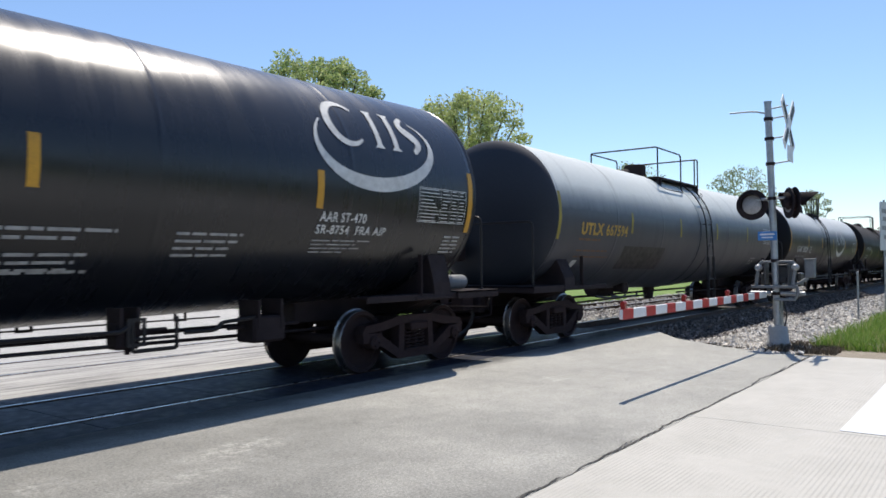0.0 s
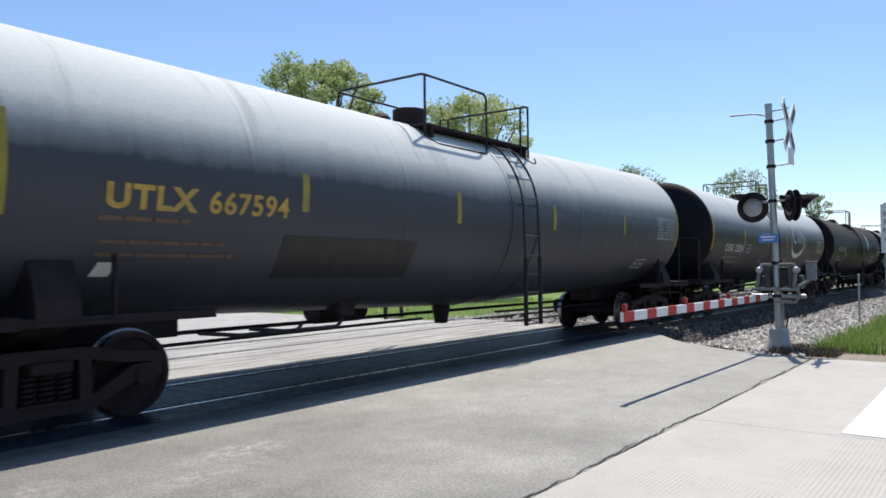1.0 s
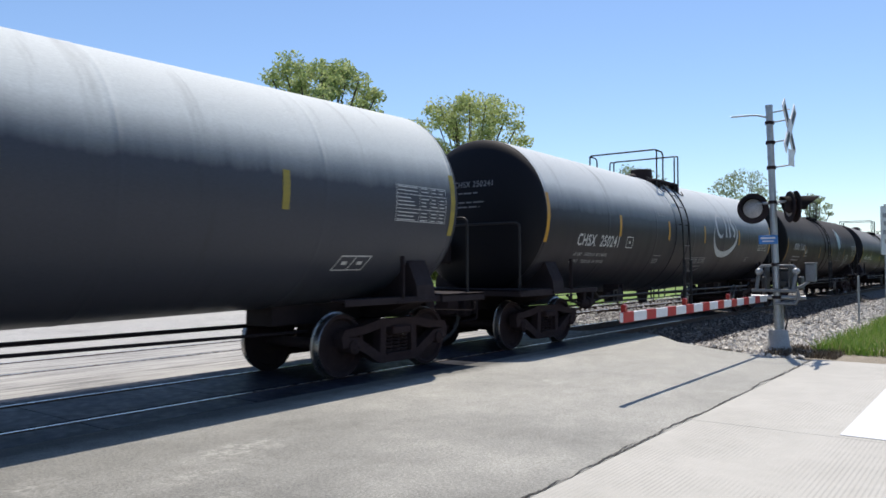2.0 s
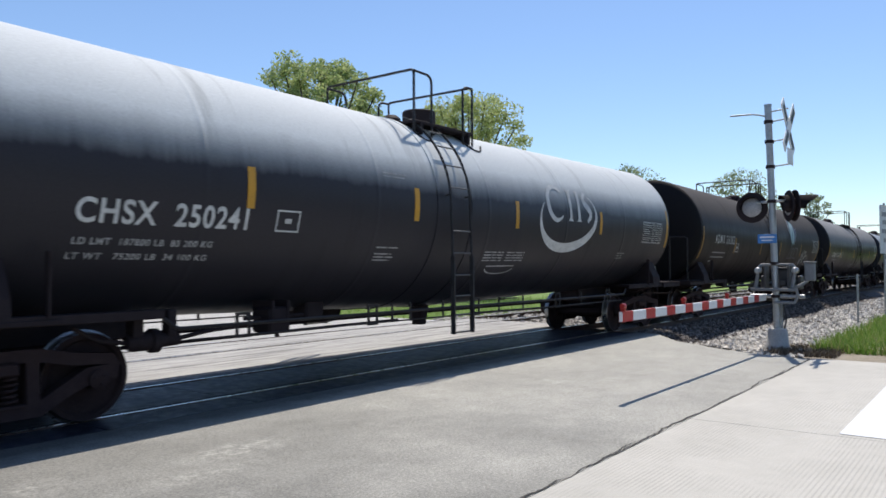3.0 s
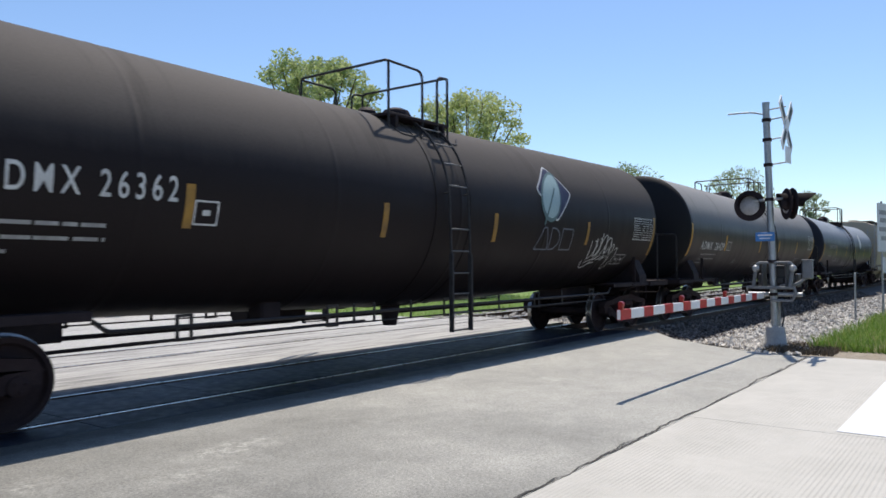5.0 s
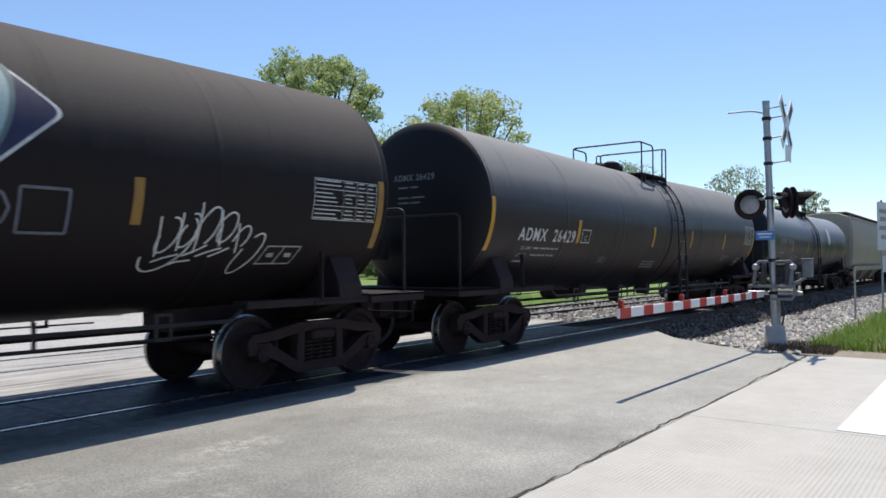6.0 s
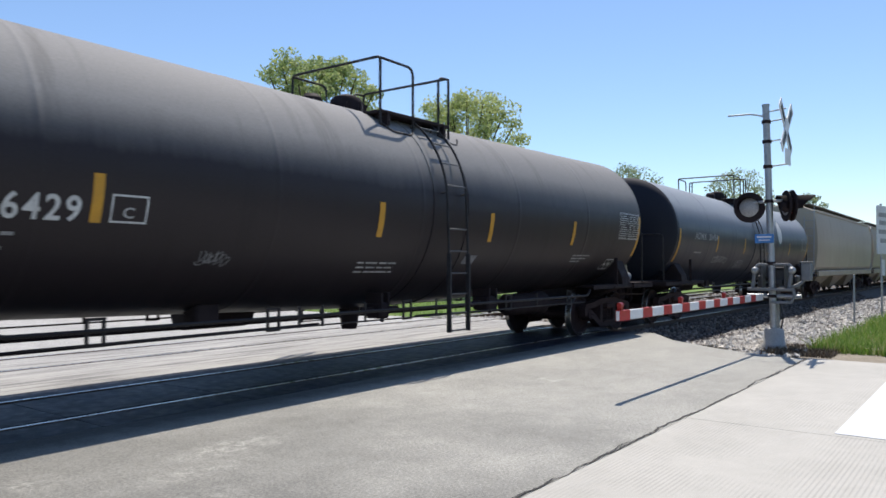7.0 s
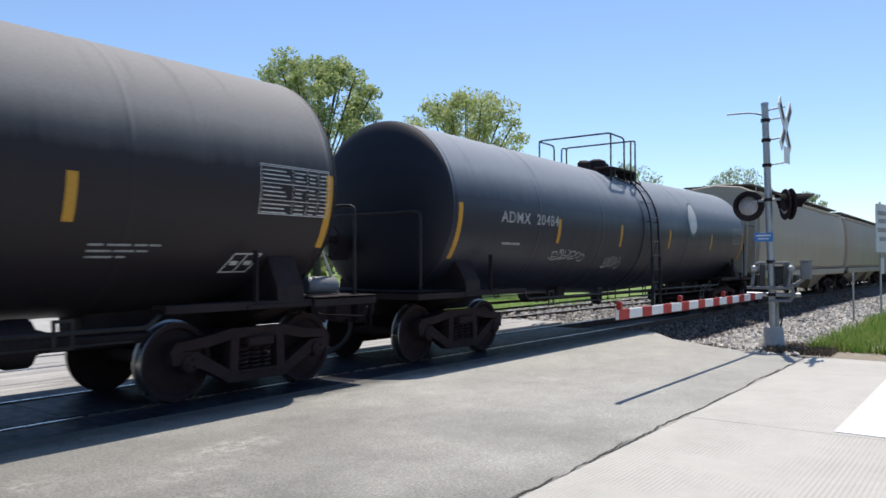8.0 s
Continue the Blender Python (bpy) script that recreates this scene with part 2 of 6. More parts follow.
M["ballast_bed"] = ground_mat("dirty ballast bed", (0.07, 0.062, 0.056), (0.12, 0.108, 0.10), (0.18, 0.165, 0.15), 3.0)


def per_island(name, stops, rough=0.9, through_light=0.0):
    n = Nodes(name, rough)
    geo = n.tree.nodes.new("ShaderNodeNewGeometry")
    n.color(n.ramp(geo.outputs["Random Per Island"], stops))
    if through_light:
        n.bsdf.inputs["Subsurface Weight"].default_value = 0.0
        n.bsdf.inputs["Transmission Weight"].default_value = 0.0
        t = n.tree.nodes.new("ShaderNodeBsdfTranslucent")
        n.link(n.bsdf.inputs["Base Color"].links[0].from_socket, t.inputs[0])
        m = n.tree.nodes.new("ShaderNodeMixShader")
        m.inputs[0].default_value = through_light
        n.link(n.bsdf.outputs[0], m.inputs[1])
        n.link(t.outputs[0], m.inputs[2])
        n.link(m.outputs[0], n.tree.nodes["Material Output"].inputs["Surface"])
    return n.mat


M["stone"] = per_island("crushed grey stone", [(0.0, (0.24, 0.22, 0.19)), (0.5, (0.52, 0.48, 0.42)), (1.0, (0.74, 0.69, 0.61))])
# dirty stone, with the train's shade put into its colour
M["stone_dirt_shade"] = per_island("dirty stone darkened for shade", [(0.0, (0.06, 0.05, 0.043)), (0.5, (0.13, 0.11, 0.097)), (1.0, (0.22, 0.195, 0.175))])
M["blade"] = per_island("grass blades", [(0.0, (0.13, 0.23, 0.035)), (0.6, (0.22, 0.37, 0.06)), (0.85, (0.34, 0.40, 0.12)), (1.0, (0.42, 0.37, 0.18))], 0.7, 0.3)
M["leaf"] = per_island("spring leaves", [(0.0, (0.24, 0.32, 0.12)), (0.6, (0.37, 0.45, 0.19)), (1.0, (0.52, 0.55, 0.27))], 0.65, 0.5)
M["leaf_spring"] = per_island("yellow-green spring leaves", [(0.0, (0.31, 0.37, 0.13)), (0.6, (0.45, 0.51, 0.21)), (1.0, (0.58, 0.60, 0.30))], 0.65, 0.5)
M["leaf_grey"] = per_island("grey-green leaves", [(0.0, (0.18, 0.23, 0.13)), (0.6, (0.27, 0.33, 0.18)), (1.0, (0.38, 0.43, 0.24))], 0.65, 0.5)
M["leaf_far"] = per_island("far wood leaves", [(0.0, (0.15, 0.19, 0.085)), (0.6, (0.23, 0.28, 0.12)), (1.0, (0.32, 0.34, 0.17))], 0.7, 0.4)
M["bark"] = worn("grey bark", (0.11, 0.09, 0.07), (0.06, 0.05, 0.04), 0.9, scale=4)


# ---- mesh helpers ----
def mesh_of(name, bm, material, smooth=None):
    """Turns a bmesh into mesh data; smooth: the angle below which edges are shaded smooth."""
    bm.normal_update()
    if smooth is not None:
        for f in bm.faces:
            f.smooth = True
        for e in bm.edges:
            e.smooth = len(e.link_faces) == 2 and e.calc_face_angle(0) < radians(smooth)
    me = bpy.data.meshes.new(name)
    bm.to_mesh(me)
    bm.free()
    me.materials.append(material)
    return me


def part(name, bm, material, parent, label="", smooth=35):
    me = bm if isinstance(bm, bpy.types.Mesh) else mesh_of(name, bm, material, smooth)
    ob = new(name, me)
    ob.parent = parent
    return tagged(ob, label) if label else ob


def thing(name, m, label, category, group="", kind=""):
    ob = new(name)
    ob.empty_display_size = 0.2
    ob.matrix_basis = m
    return tagged(ob, label, category, group, kind)


def box(bm, sx, sy, sz, x=0.0, y=0.0, z=0.0, bevel=0.0, m=None):
    """A box of that size about (x, y, z), its edges bevelled."""
    mat = (m or Matrix()) @ Matrix.Translation((x, y, z)) @ Matrix.Diagonal((sx, sy, sz, 1))
    made = bmesh.ops.create_cube(bm, size=1.0, matrix=mat)["verts"]
    if bevel:
        edges = list({e for v in made for e in v.link_edges})
        bmesh.ops.bevel(bm, geom=edges, offset=bevel, segments=1, affect="EDGES")
    return bm


def rod(bm, a, b, r, segs=10, r2=None):
    """A round bar from a to b."""
    a, b = Vector(a), Vector(b)
    d = b - a
    m = Matrix.Translation((a + b) / 2) @ d.to_track_quat("Z", "Y").to_matrix().to_4x4()
    bmesh.ops.create_cone(bm, cap_ends=True, segments=segs, radius1=r, radius2=r if r2 is None else r2, depth=d.length, matrix=m)
    return bm


def rounded(points, radius, steps=4):
    """A path with its corners rounded."""
    pts = [Vector(p) for p in points]
    out = [pts[0]]
    for a, b, c in zip(pts, pts[1:], pts[2:]):
        u, v = (a - b), (c - b)
        k = min(radius, u.length * 0.45, v.length * 0.45)
        p, q = b + u.normalized() * k, b + v.normalized() * k
        for i in range(steps + 1):
            t = i / steps
            out.append((1 - t) ** 2 * p + 2 * t * (1 - t) * b + t * t * q)
    return out + [pts[-1]]


def pipe(bm, points, r, segs=8, radius=0.0):
    """A bent pipe along a path."""
    pts = rounded(points, radius) if radius else [Vector(p) for p in points]
    rings, side = [], None
    for i, p in enumerate(pts):
        d = (pts[min(i + 1, len(pts) - 1)] - pts[max(i - 1, 0)]).normalized()
        if side is None:
            side = d.orthogonal().normalized()
        side = (side - d * side.dot(d)).normalized()
        up = d.cross(side)
        rings.append([bm.verts.new(p + r * (math.cos(k * math.tau / segs) * side + math.sin(k * math.tau / segs) * up)) for k in range(segs)])
    for a, b in zip(rings, rings[1:]):
        for k in range(segs):
            bm.faces.new((a[k], a[(k + 1) % segs], b[(k + 1) % segs], b[k]))
    bm.faces.new(rings[0][::-1])
    bm.faces.new(rings[-1])
    return bm


def lathe(bm, profile, segs=48, m=None):
    """Turns a profile of (along x, radius) about the x axis."""
    m = m or Matrix()
    rings = []
    for x, r in profile:
        if r < 1e-6:
            rings.append([bm.verts.new(m @ Vector((x, 0, 0)))])
        else:
            rings.append([bm.verts.new(m @ Vector((x, r * math.cos(k * math.tau / segs), r * math.sin(k * math.tau / segs)))) for k in range(segs)])
    for a, b in zip(rings, rings[1:]):
        for k in range(segs):
            j = (k + 1) % segs
            if len(a) == 1 and len(b) == 1:
                continue
            if len(a) == 1:
                bm.faces.new((a[0], b[j], b[k]))
            elif len(b) == 1:
                bm.faces.new((a[k], a[j], b[0]))
            else:
                bm.faces.new((a[k], a[j], b[j], b[k]))
    bmesh.ops.recalc_face_normals(bm, faces=bm.faces)
    return bm


def slab(bm, outline, y0, y1):
    """An outline in x and z, drawn out from y0 to y1."""
    a = [bm.verts.new((x, y0, z)) for x, z in outline]
    b = [bm.verts.new((x, y1, z)) for x, z in outline]
    n = len(outline)
    bm.faces.new(a)
    bm.faces.new(b[::-1])
    for i in range(n):
        bm.faces.new((a[i], b[i], b[(i + 1) % n], a[(i + 1) % n]))
    bmesh.ops.recalc_face_normals(bm, faces=bm.faces)
    return bm


def from_arrays(name, verts, faces, material):
    me = bpy.data.meshes.new(name)
    me.from_pydata(verts, [], faces)
    me.materials.append(material)
    return me


B = bmesh.new


# ---- ground, roads and tracks ----
def sheet(name, x0, x1, y0, y1, z, material, label, category, thick=0.0, nx=1, ny=1, kind="structure"):
    bm = B()
    if thick:
        box(bm, x1 - x0, y1 - y0, thick, (x0 + x1) / 2, (y0 + y1) / 2, z - thick / 2, bevel=min(0.012, thick / 4))
    else:
        bmesh.ops.create_grid(bm, x_segments=nx, y_segments=ny, size=0.5,
                              matrix=Matrix.Translation(((x0 + x1) / 2, (y0 + y1) / 2, z)) @ Matrix.Diagonal((x1 - x0, y1 - y0, 1, 1)))
    return tagged(new(name, mesh_of(name, bm, material)), label, category, kind=kind)


M["tar_dust"] = worn("dusty joint filler", (0.20, 0.19, 0.17), (0.30, 0.29, 0.26), 0.95)
ROAD_X0, ROAD_X1 = -9.0, 13.7
JOINT_Y = 2.63
sheet("ground", -1500, 1500, -800, 2500, -0.50, M["turf"], "flat green turf and verge reaching the horizon", "ground")
road = sheet("road", ROAD_X0, ROAD_X1, -25, JOINT_Y - 0.02, -0.02, M["tar_dust"], "pale broom-finished concrete road before the crossing", "road", 0.23)
cuts = [ROAD_X0, -6.2, -1.6, 3.0, 7.6, ROAD_X1]
for x0, x1 in zip(cuts, cuts[1:]):
    for y0, y1 in ((-2.0, JOINT_Y - 0.02), (-6.6, -2.0), (-25.0, -6.6)):
        piece = new("slab", mesh_of("slab", box(B(), x1 - x0 - 0.009, y1 - y0 - 0.009, 0.10, (x0 + x1) / 2, (y0 + y1) / 2, -0.05, bevel=0.004), M["concrete"]))
        piece.parent = road


def crossing_asphalt():
    """The asphalt apron between the concrete and the near rail; its edge flares out beside the mast."""
    bm = B()
    edge = [(ROAD_X0, JOINT_Y - 0.018), (13.55, JOINT_Y - 0.018), (13.7, 3.3), (14.3, 4.3), (15.3, 5.5), (16.6, 6.4), (16.8, TRACK_Y - HALF_GAUGE - 0.64),
            (ROAD_X0, TRACK_Y - HALF_GAUGE - 0.64)]
    top = [bm.verts.new((x, y, -0.003)) for x, y in edge]
    low = [bm.verts.new((x + 0.03, y, -0.25)) for x, y in edge]
    bm.faces.new(top)
    for i in range(len(edge)):
        j = (i + 1) % len(edge)
        bm.faces.new((top[i], low[i], low[j], top[j]))
    bmesh.ops.recalc_face_normals(bm, faces=bm.faces)
    return tagged(new("crossing_apron", mesh_of("crossing_apron", bm, M["asphalt"])), "grey sun-bleached asphalt apron beside the rails", "road", kind="structure")


crossing_asphalt()


def joint_crack():
    """The ragged joint between asphalt and concrete: thin cracks that wander, part and meet again."""
    bm = B()
    rng = random.Random(4)
    for strand in range(3):
        prev, x = None, ROAD_X0
        while x < 13.6:
            w = 0.011 * noise.noise((x * 1.1, 3 + 9 * strand, 0)) + (0.009, 0.002, -0.001)[strand] + rng.uniform(-0.002, 0.003)
            mid = JOINT_Y + 0.055 * noise.noise((x * 0.9, 5 * strand, 7)) + 0.03 * noise.noise((x * 4.5, 1 + strand, 7)) + 0.010 * rng.uniform(-1, 1)
            row = None
            if w > 0.0015:
                row = (bm.verts.new((x, mid - w, 0.004 + 0.0006 * strand)), bm.verts.new((x, mid + w, 0.004 + 0.0006 * strand)))
            if row and prev:
                bm.faces.new((prev[0], row[0], row[1], prev[1]))
            prev = row
            x += 0.03 + rng.random() * 0.03
    return tagged(new("road_joint", mesh_of("road_joint", bm, M["tar"])), "ragged dark cracks between asphalt and concrete", "joint", kind="structure")


M["tar"] = worn("dark tar and grit", (0.035, 0.033, 0.03), (0.10, 0.095, 0.085), 0.9, scale=20)
joint_crack()
sheet("stop_line", 7.70, 13.4, 0.62, 1.26, 0.006, M["sign_white"], "worn white painted stop line on the concrete", "road marking", 0.004)
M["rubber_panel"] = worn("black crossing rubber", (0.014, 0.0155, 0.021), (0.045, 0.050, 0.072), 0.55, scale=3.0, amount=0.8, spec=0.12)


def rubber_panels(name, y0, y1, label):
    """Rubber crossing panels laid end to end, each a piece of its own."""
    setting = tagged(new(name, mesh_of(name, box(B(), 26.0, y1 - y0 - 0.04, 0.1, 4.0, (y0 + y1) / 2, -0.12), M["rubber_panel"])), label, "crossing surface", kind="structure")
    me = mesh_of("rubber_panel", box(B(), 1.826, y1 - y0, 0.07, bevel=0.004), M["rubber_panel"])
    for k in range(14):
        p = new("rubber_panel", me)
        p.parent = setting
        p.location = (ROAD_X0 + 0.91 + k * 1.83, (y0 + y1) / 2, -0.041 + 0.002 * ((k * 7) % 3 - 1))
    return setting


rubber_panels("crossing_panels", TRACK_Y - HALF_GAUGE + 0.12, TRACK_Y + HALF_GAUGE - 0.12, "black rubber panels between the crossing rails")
# Dark strip added over pale asphalt, to deepen the train's shade.
rubber_panels("crossing_panels_near", TRACK_Y - HALF_GAUGE - 0.62, TRACK_Y - HALF_GAUGE - 0.06, "dark panels beside the near rail, standing in for shade")


# Another added dark strip: the shadow band past the far rail.
rubber_panels("crossing_panels_far", TRACK_Y + HALF_GAUGE + 0.06, TRACK_Y + HALF_GAUGE + 0.50, "dark panels beyond the far rail, standing in for the train's shadow")


def crossing_surface():
    """Worn pale crossing planks: long streaks of tyre wear and joints along the track."""
    n = Nodes("worn pale crossing surface", 0.9)
    streak = n.noise(1.0, 7, 0.7, n.stretched(0.5, 6.5, 1.0))
    cloud = n.noise(0.8, 6)
    grain = n.noise(90, 3)
    c = n.ramp(streak, [(0.36, (0.16, 0.155, 0.15)), (0.46, (0.34, 0.33, 0.31)), (0.62, (0.50, 0.485, 0.45))])
    c = n.mix(1.0, c, n.ramp(cloud, [(0.3, g(0.85)), (0.7, g(1.08))]), "MULTIPLY")
    n.color(n.mix(1.0, c, n.ramp(grain, [(0.3, g(0.82)), (0.75, g(1.12))]), "MULTIPLY"))
    n.bump(n.mix(0.5, streak, grain), 0.6, 0.012)
    return n.mat


M["crossing"] = crossing_surface()
YARD_Y = 12.55
sheet("crossing_middle", ROAD_X0 - 3, 18.2, TRACK_Y + HALF_GAUGE + 0.505, YARD_Y - HALF_GAUGE - 0.075, -0.004, M["crossing"], "pale worn crossing surface between two tracks", "crossing surface", 0.24)
sheet("crossing_panel_far", ROAD_X0 - 3, 18.6, YARD_Y - HALF_GAUGE + 0.13, YARD_Y + HALF_GAUGE - 0.13, -0.004, M["crossing"], "pale worn infill between the far rails", "crossing surface", 0.24)
sheet("road_far", -7.0, 17.5, YARD_Y + HALF_GAUGE + 0.075, 130, -0.004, M["asphalt_pale"], "pale worn road beyond the tracks", "road", 0.24)


def rail(name, y, x0, x1, label):
    """A T-rail: foot, web and head with a polished top."""
    prof = [(-0.07, -0.18), (0.07, -0.18), (0.07, -0.165), (0.012, -0.14), (0.01, -0.05), (0.036, -0.038), (0.036, -0.006), (0.028, 0.0),
            (-0.028, 0.0), (-0.036, -0.006), (-0.036, -0.038), (-0.01, -0.05), (-0.012, -0.14), (-0.07, -0.165)]
    bm = B()
    a = [bm.verts.new((x0, p, q)) for p, q in prof]
    b = [bm.verts.new((x1, p, q)) for p, q in prof]
    n = len(prof)
    for i in range(n):
        f = bm.faces.new((a[i], a[(i + 1) % n], b[(i + 1) % n], b[i]))
        f.material_index = 1 if i == 7 else 0
    bm.faces.new(a[::-1])
    bm.faces.new(b)
    me = mesh_of(name, bm, M["rail_side"])
    me.materials.append(M["rail_head"])
    ob = new(name, me)
    ob.location = (0, y, 0)
    return tagged(ob, label, "rail", kind="structure")


for name, y in (("rail", TRACK_Y - HALF_GAUGE), ("rail", TRACK_Y + HALF_GAUGE)):
    rail(name, y, -160, 330, "rust-sided steel rail with a polished head")
for y in (YARD_Y - HALF_GAUGE, YARD_Y + HALF_GAUGE):
    rail("rail", y, -160, 330, "brown rusty steel rail of the far track")


def ballast_bed():
    """A low raised bed under both tracks, with a sloping shoulder."""
    bm = B()
    prof = [(3.3, -0.42), (4.6, -0.34), (5.6, -0.45), (6.3, -0.43), (7.1, -0.18), (9.9, -0.14), (10.5, -0.22), (11.2, -0.15), (13.9, -0.15), (15.6, -0.54)]
    xs = [-160 + 2.0 * i for i in range(246)]
    rows = [[bm.verts.new((x, y + 0.25 * noise.noise((x * 0.35, y, 2)), z + 0.03 * noise.noise((x * 0.6, y, 0)))) for y, z in prof] for x in xs]
    for a, b in zip(rows, rows[1:]):
        for k in range(len(prof) - 1):
            bm.faces.new((a[k], b[k], b[k + 1], a[k + 1]))
    bmesh.ops.recalc_face_normals(bm, faces=bm.faces)
    return tagged(new("ballast", mesh_of("ballast", bm, M["ballast_bed"], 60)), "grey crushed-stone ballast bed under the tracks", "ballast", kind="structure")


ballast_bed()


# ---- tank cars ----
R_TANK, Z_TANK = 1.53, 2.51
SHELL = [R_TANK, Z_TANK]   # radius and axis height of the car being built
BULGE = {"tank_brown": 0.30, "tank_black": 0.38}   # heads flatter than the rest
HEAD = 0.44           # how far a head bulges
HALF_TANK = 8.25      # to the seam of the head
TRUCK_X = 7.42        # truck centre
AXLE = 0.97           # half of a truck's wheelbase
R_WHEEL = 0.457
CACHE = {}
SLOPE = 0.095         # the shell's axis climbs from the middle to both ends


BELLY = 0.08          # the underside sags further still in the middle


def sag(x, sine):
    """How far the underside lies below a round section, at x along the car and that sine of the angle above its axis."""
    return BELLY * (1 - min(abs(x), HALF_TANK) / HALF_TANK) * min(0.0, sine)


def rise(x):
    """How much higher than its mean the tank's axis lies at x along the car."""
    return SLOPE * (min(abs(x), HALF_TANK) / HALF_TANK - 0.25)


def kept(key, make):
    """Mesh data built once and shared by all alike parts."""
    if key not in CACHE:
        CACHE[key] = make()
    return CACHE[key]


def tank_shell(mat, head, bulge):
    r, z = SHELL
    prof = [(-HALF_TANK - bulge * math.cos(a), r * math.sin(a) ** 0.88) for a in [radians(7.5 * i) for i in range(0, 13)]]
    prof += [(-HALF_TANK + 0.02, r), (-HALF_TANK + 0.03, r - 0.008), (-HALF_TANK + 0.06, r - 0.008), (-HALF_TANK + 0.07, r), (-HALF_TANK + 0.12, r)]
    for k in range(1, 6):
        x = -HALF_TANK + k * 2 * HALF_TANK / 6
        prof += [(x - 0.07, r), (x - 0.03, r), (x - 0.012, r + 0.004), (x + 0.012, r + 0.004), (x + 0.03, r), (x + 0.07, r)]
    prof += [(HALF_TANK - 0.12, r), (HALF_TANK - 0.07, r), (HALF_TANK - 0.06, r - 0.008), (HALF_TANK - 0.03, r - 0.008), (HALF_TANK - 0.02, r)]
    prof += [(HALF_TANK + bulge * math.cos(a), r * max(0.0, math.sin(a)) ** 0.88) for a in [radians(90 - 7.5 * i) for i in range(0, 13)]]
    bm = lathe(B(), prof, 96, Matrix.Translation((0, 0, z)))
    for v in bm.verts:
        v.co.z += rise(v.co.x) + sag(v.co.x, (v.co.z - z) / r)
    # faces beyond the seams take the head's darker, shade-toned paint
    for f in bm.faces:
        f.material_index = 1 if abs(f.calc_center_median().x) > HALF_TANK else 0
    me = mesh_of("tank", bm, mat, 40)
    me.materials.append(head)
    return me


def band(width, x, mat):
    r, z = SHELL
    bm = lathe(B(), [(x - width / 2, r - 0.01), (x - width / 2, r + 0.012), (x + width / 2, r + 0.012), (x + width / 2, r - 0.01)], 96, Matrix.Translation((0, 0, z)))
    for v in bm.verts:
        v.co.z += rise(v.co.x) + sag(v.co.x, (v.co.z - z) / r)
    return mesh_of("band", bm, mat, 40)


def side_frame():
    """The cast side frame of a truck: arched top chord, dipped bottom chord, two windows and the spring opening."""
    bm = B()
    # chords and posts as separate bars, so that the openings go through
    slab(bm, [(-1.22, 0.58), (-1.14, 0.70), (-0.75, 0.74), (-0.40, 0.81), (0.40, 0.81), (0.75, 0.74), (1.14, 0.70), (1.22, 0.58), (1.05, 0.60),
              (0.72, 0.62), (0.36, 0.69), (-0.36, 0.69), (-0.72, 0.62), (-1.05, 0.60)], -0.08, 0.08)
    slab(bm, [(-1.20, 0.60), (-1.18, 0.45), (-0.98, 0.45), (-0.72, 0.34), (-0.42, 0.17), (0.42, 0.17), (0.72, 0.34), (0.98, 0.45), (1.18, 0.45), (1.20, 0.60),
              (0.86, 0.58), (0.62, 0.44), (0.38, 0.30), (-0.38, 0.30), (-0.62, 0.44), (-0.86, 0.58)], -0.078, 0.078)
    for s in (-1, 1):
        slab(bm, [(s * 0.30, 0.28), (s * 0.42, 0.28), (s * 0.40, 0.72), (s * 0.28, 0.72)], -0.076, 0.076)
    return mesh_of("side_frame", bm, M["cast_steel"], 30)


def spring():
    """One coil of the truck's suspension."""
    pts = [(0.06 * math.cos(a), 0.06 * math.sin(a), 0.30 + 0.26 * a / (5 * math.tau)) for a in [i * math.tau / 8 for i in range(41)]]
    return mesh_of("spring", pipe(B(), pts, 0.016, 5), M["cast_steel"], 60)


def wheel():
    """A wheel about the y axis, its flange on the inner (+y) side."""
    prof = [(-0.075, 0.0), (-0.075, 0.12), (-0.06, 0.15), (-0.03, 0.20), (-0.022, 0.36), (-0.05, 0.385), (-0.066, 0.39), (-0.066, R_WHEEL - 0.032), (-0.066, R_WHEEL - 0.012),
            (-0.058, R_WHEEL - 0.004), (0.045, R_WHEEL), (0.055, R_WHEEL + 0.026), (0.07, R_WHEEL + 0.020), (0.074, 0.39), (0.04, 0.37), (0.03, 0.20), (0.07, 0.13), (0.07, 0.0)]
    bm = lathe(B(), prof, 40, Matrix.Rotation(radians(90), 4, "Z"))
    for f in bm.faces:
        c = f.calc_center_median()
        f.material_index = 1 if abs(math.hypot(c.x, c.z) - R_WHEEL) < 0.014 and c.y < 0.06 else 0
    me = mesh_of("wheel", bm, M["cast_steel"], 30)
    me.materials.append(M["tread"])
    return me


def bearing():
    """An end cap with its three bolts, turning with the axle."""
    bm = lathe(B(), [(-0.13, 0.0), (-0.13, 0.06), (-0.11, 0.10), (0.08, 0.11), (0.1, 0.09), (0.1, 0.0)], 18, Matrix.Rotation(radians(90), 4, "Z"))
    for k in range(3):
        a = k * math.tau / 3
        rod(bm, (0.05 * math.cos(a), -0.15, 0.05 * math.sin(a)), (0.05 * math.cos(a), -0.12, 0.05 * math.sin(a)), 0.016, 6)
    return mesh_of("end_cap", bm, M["cast_steel"], 30)


WHEELSETS = []


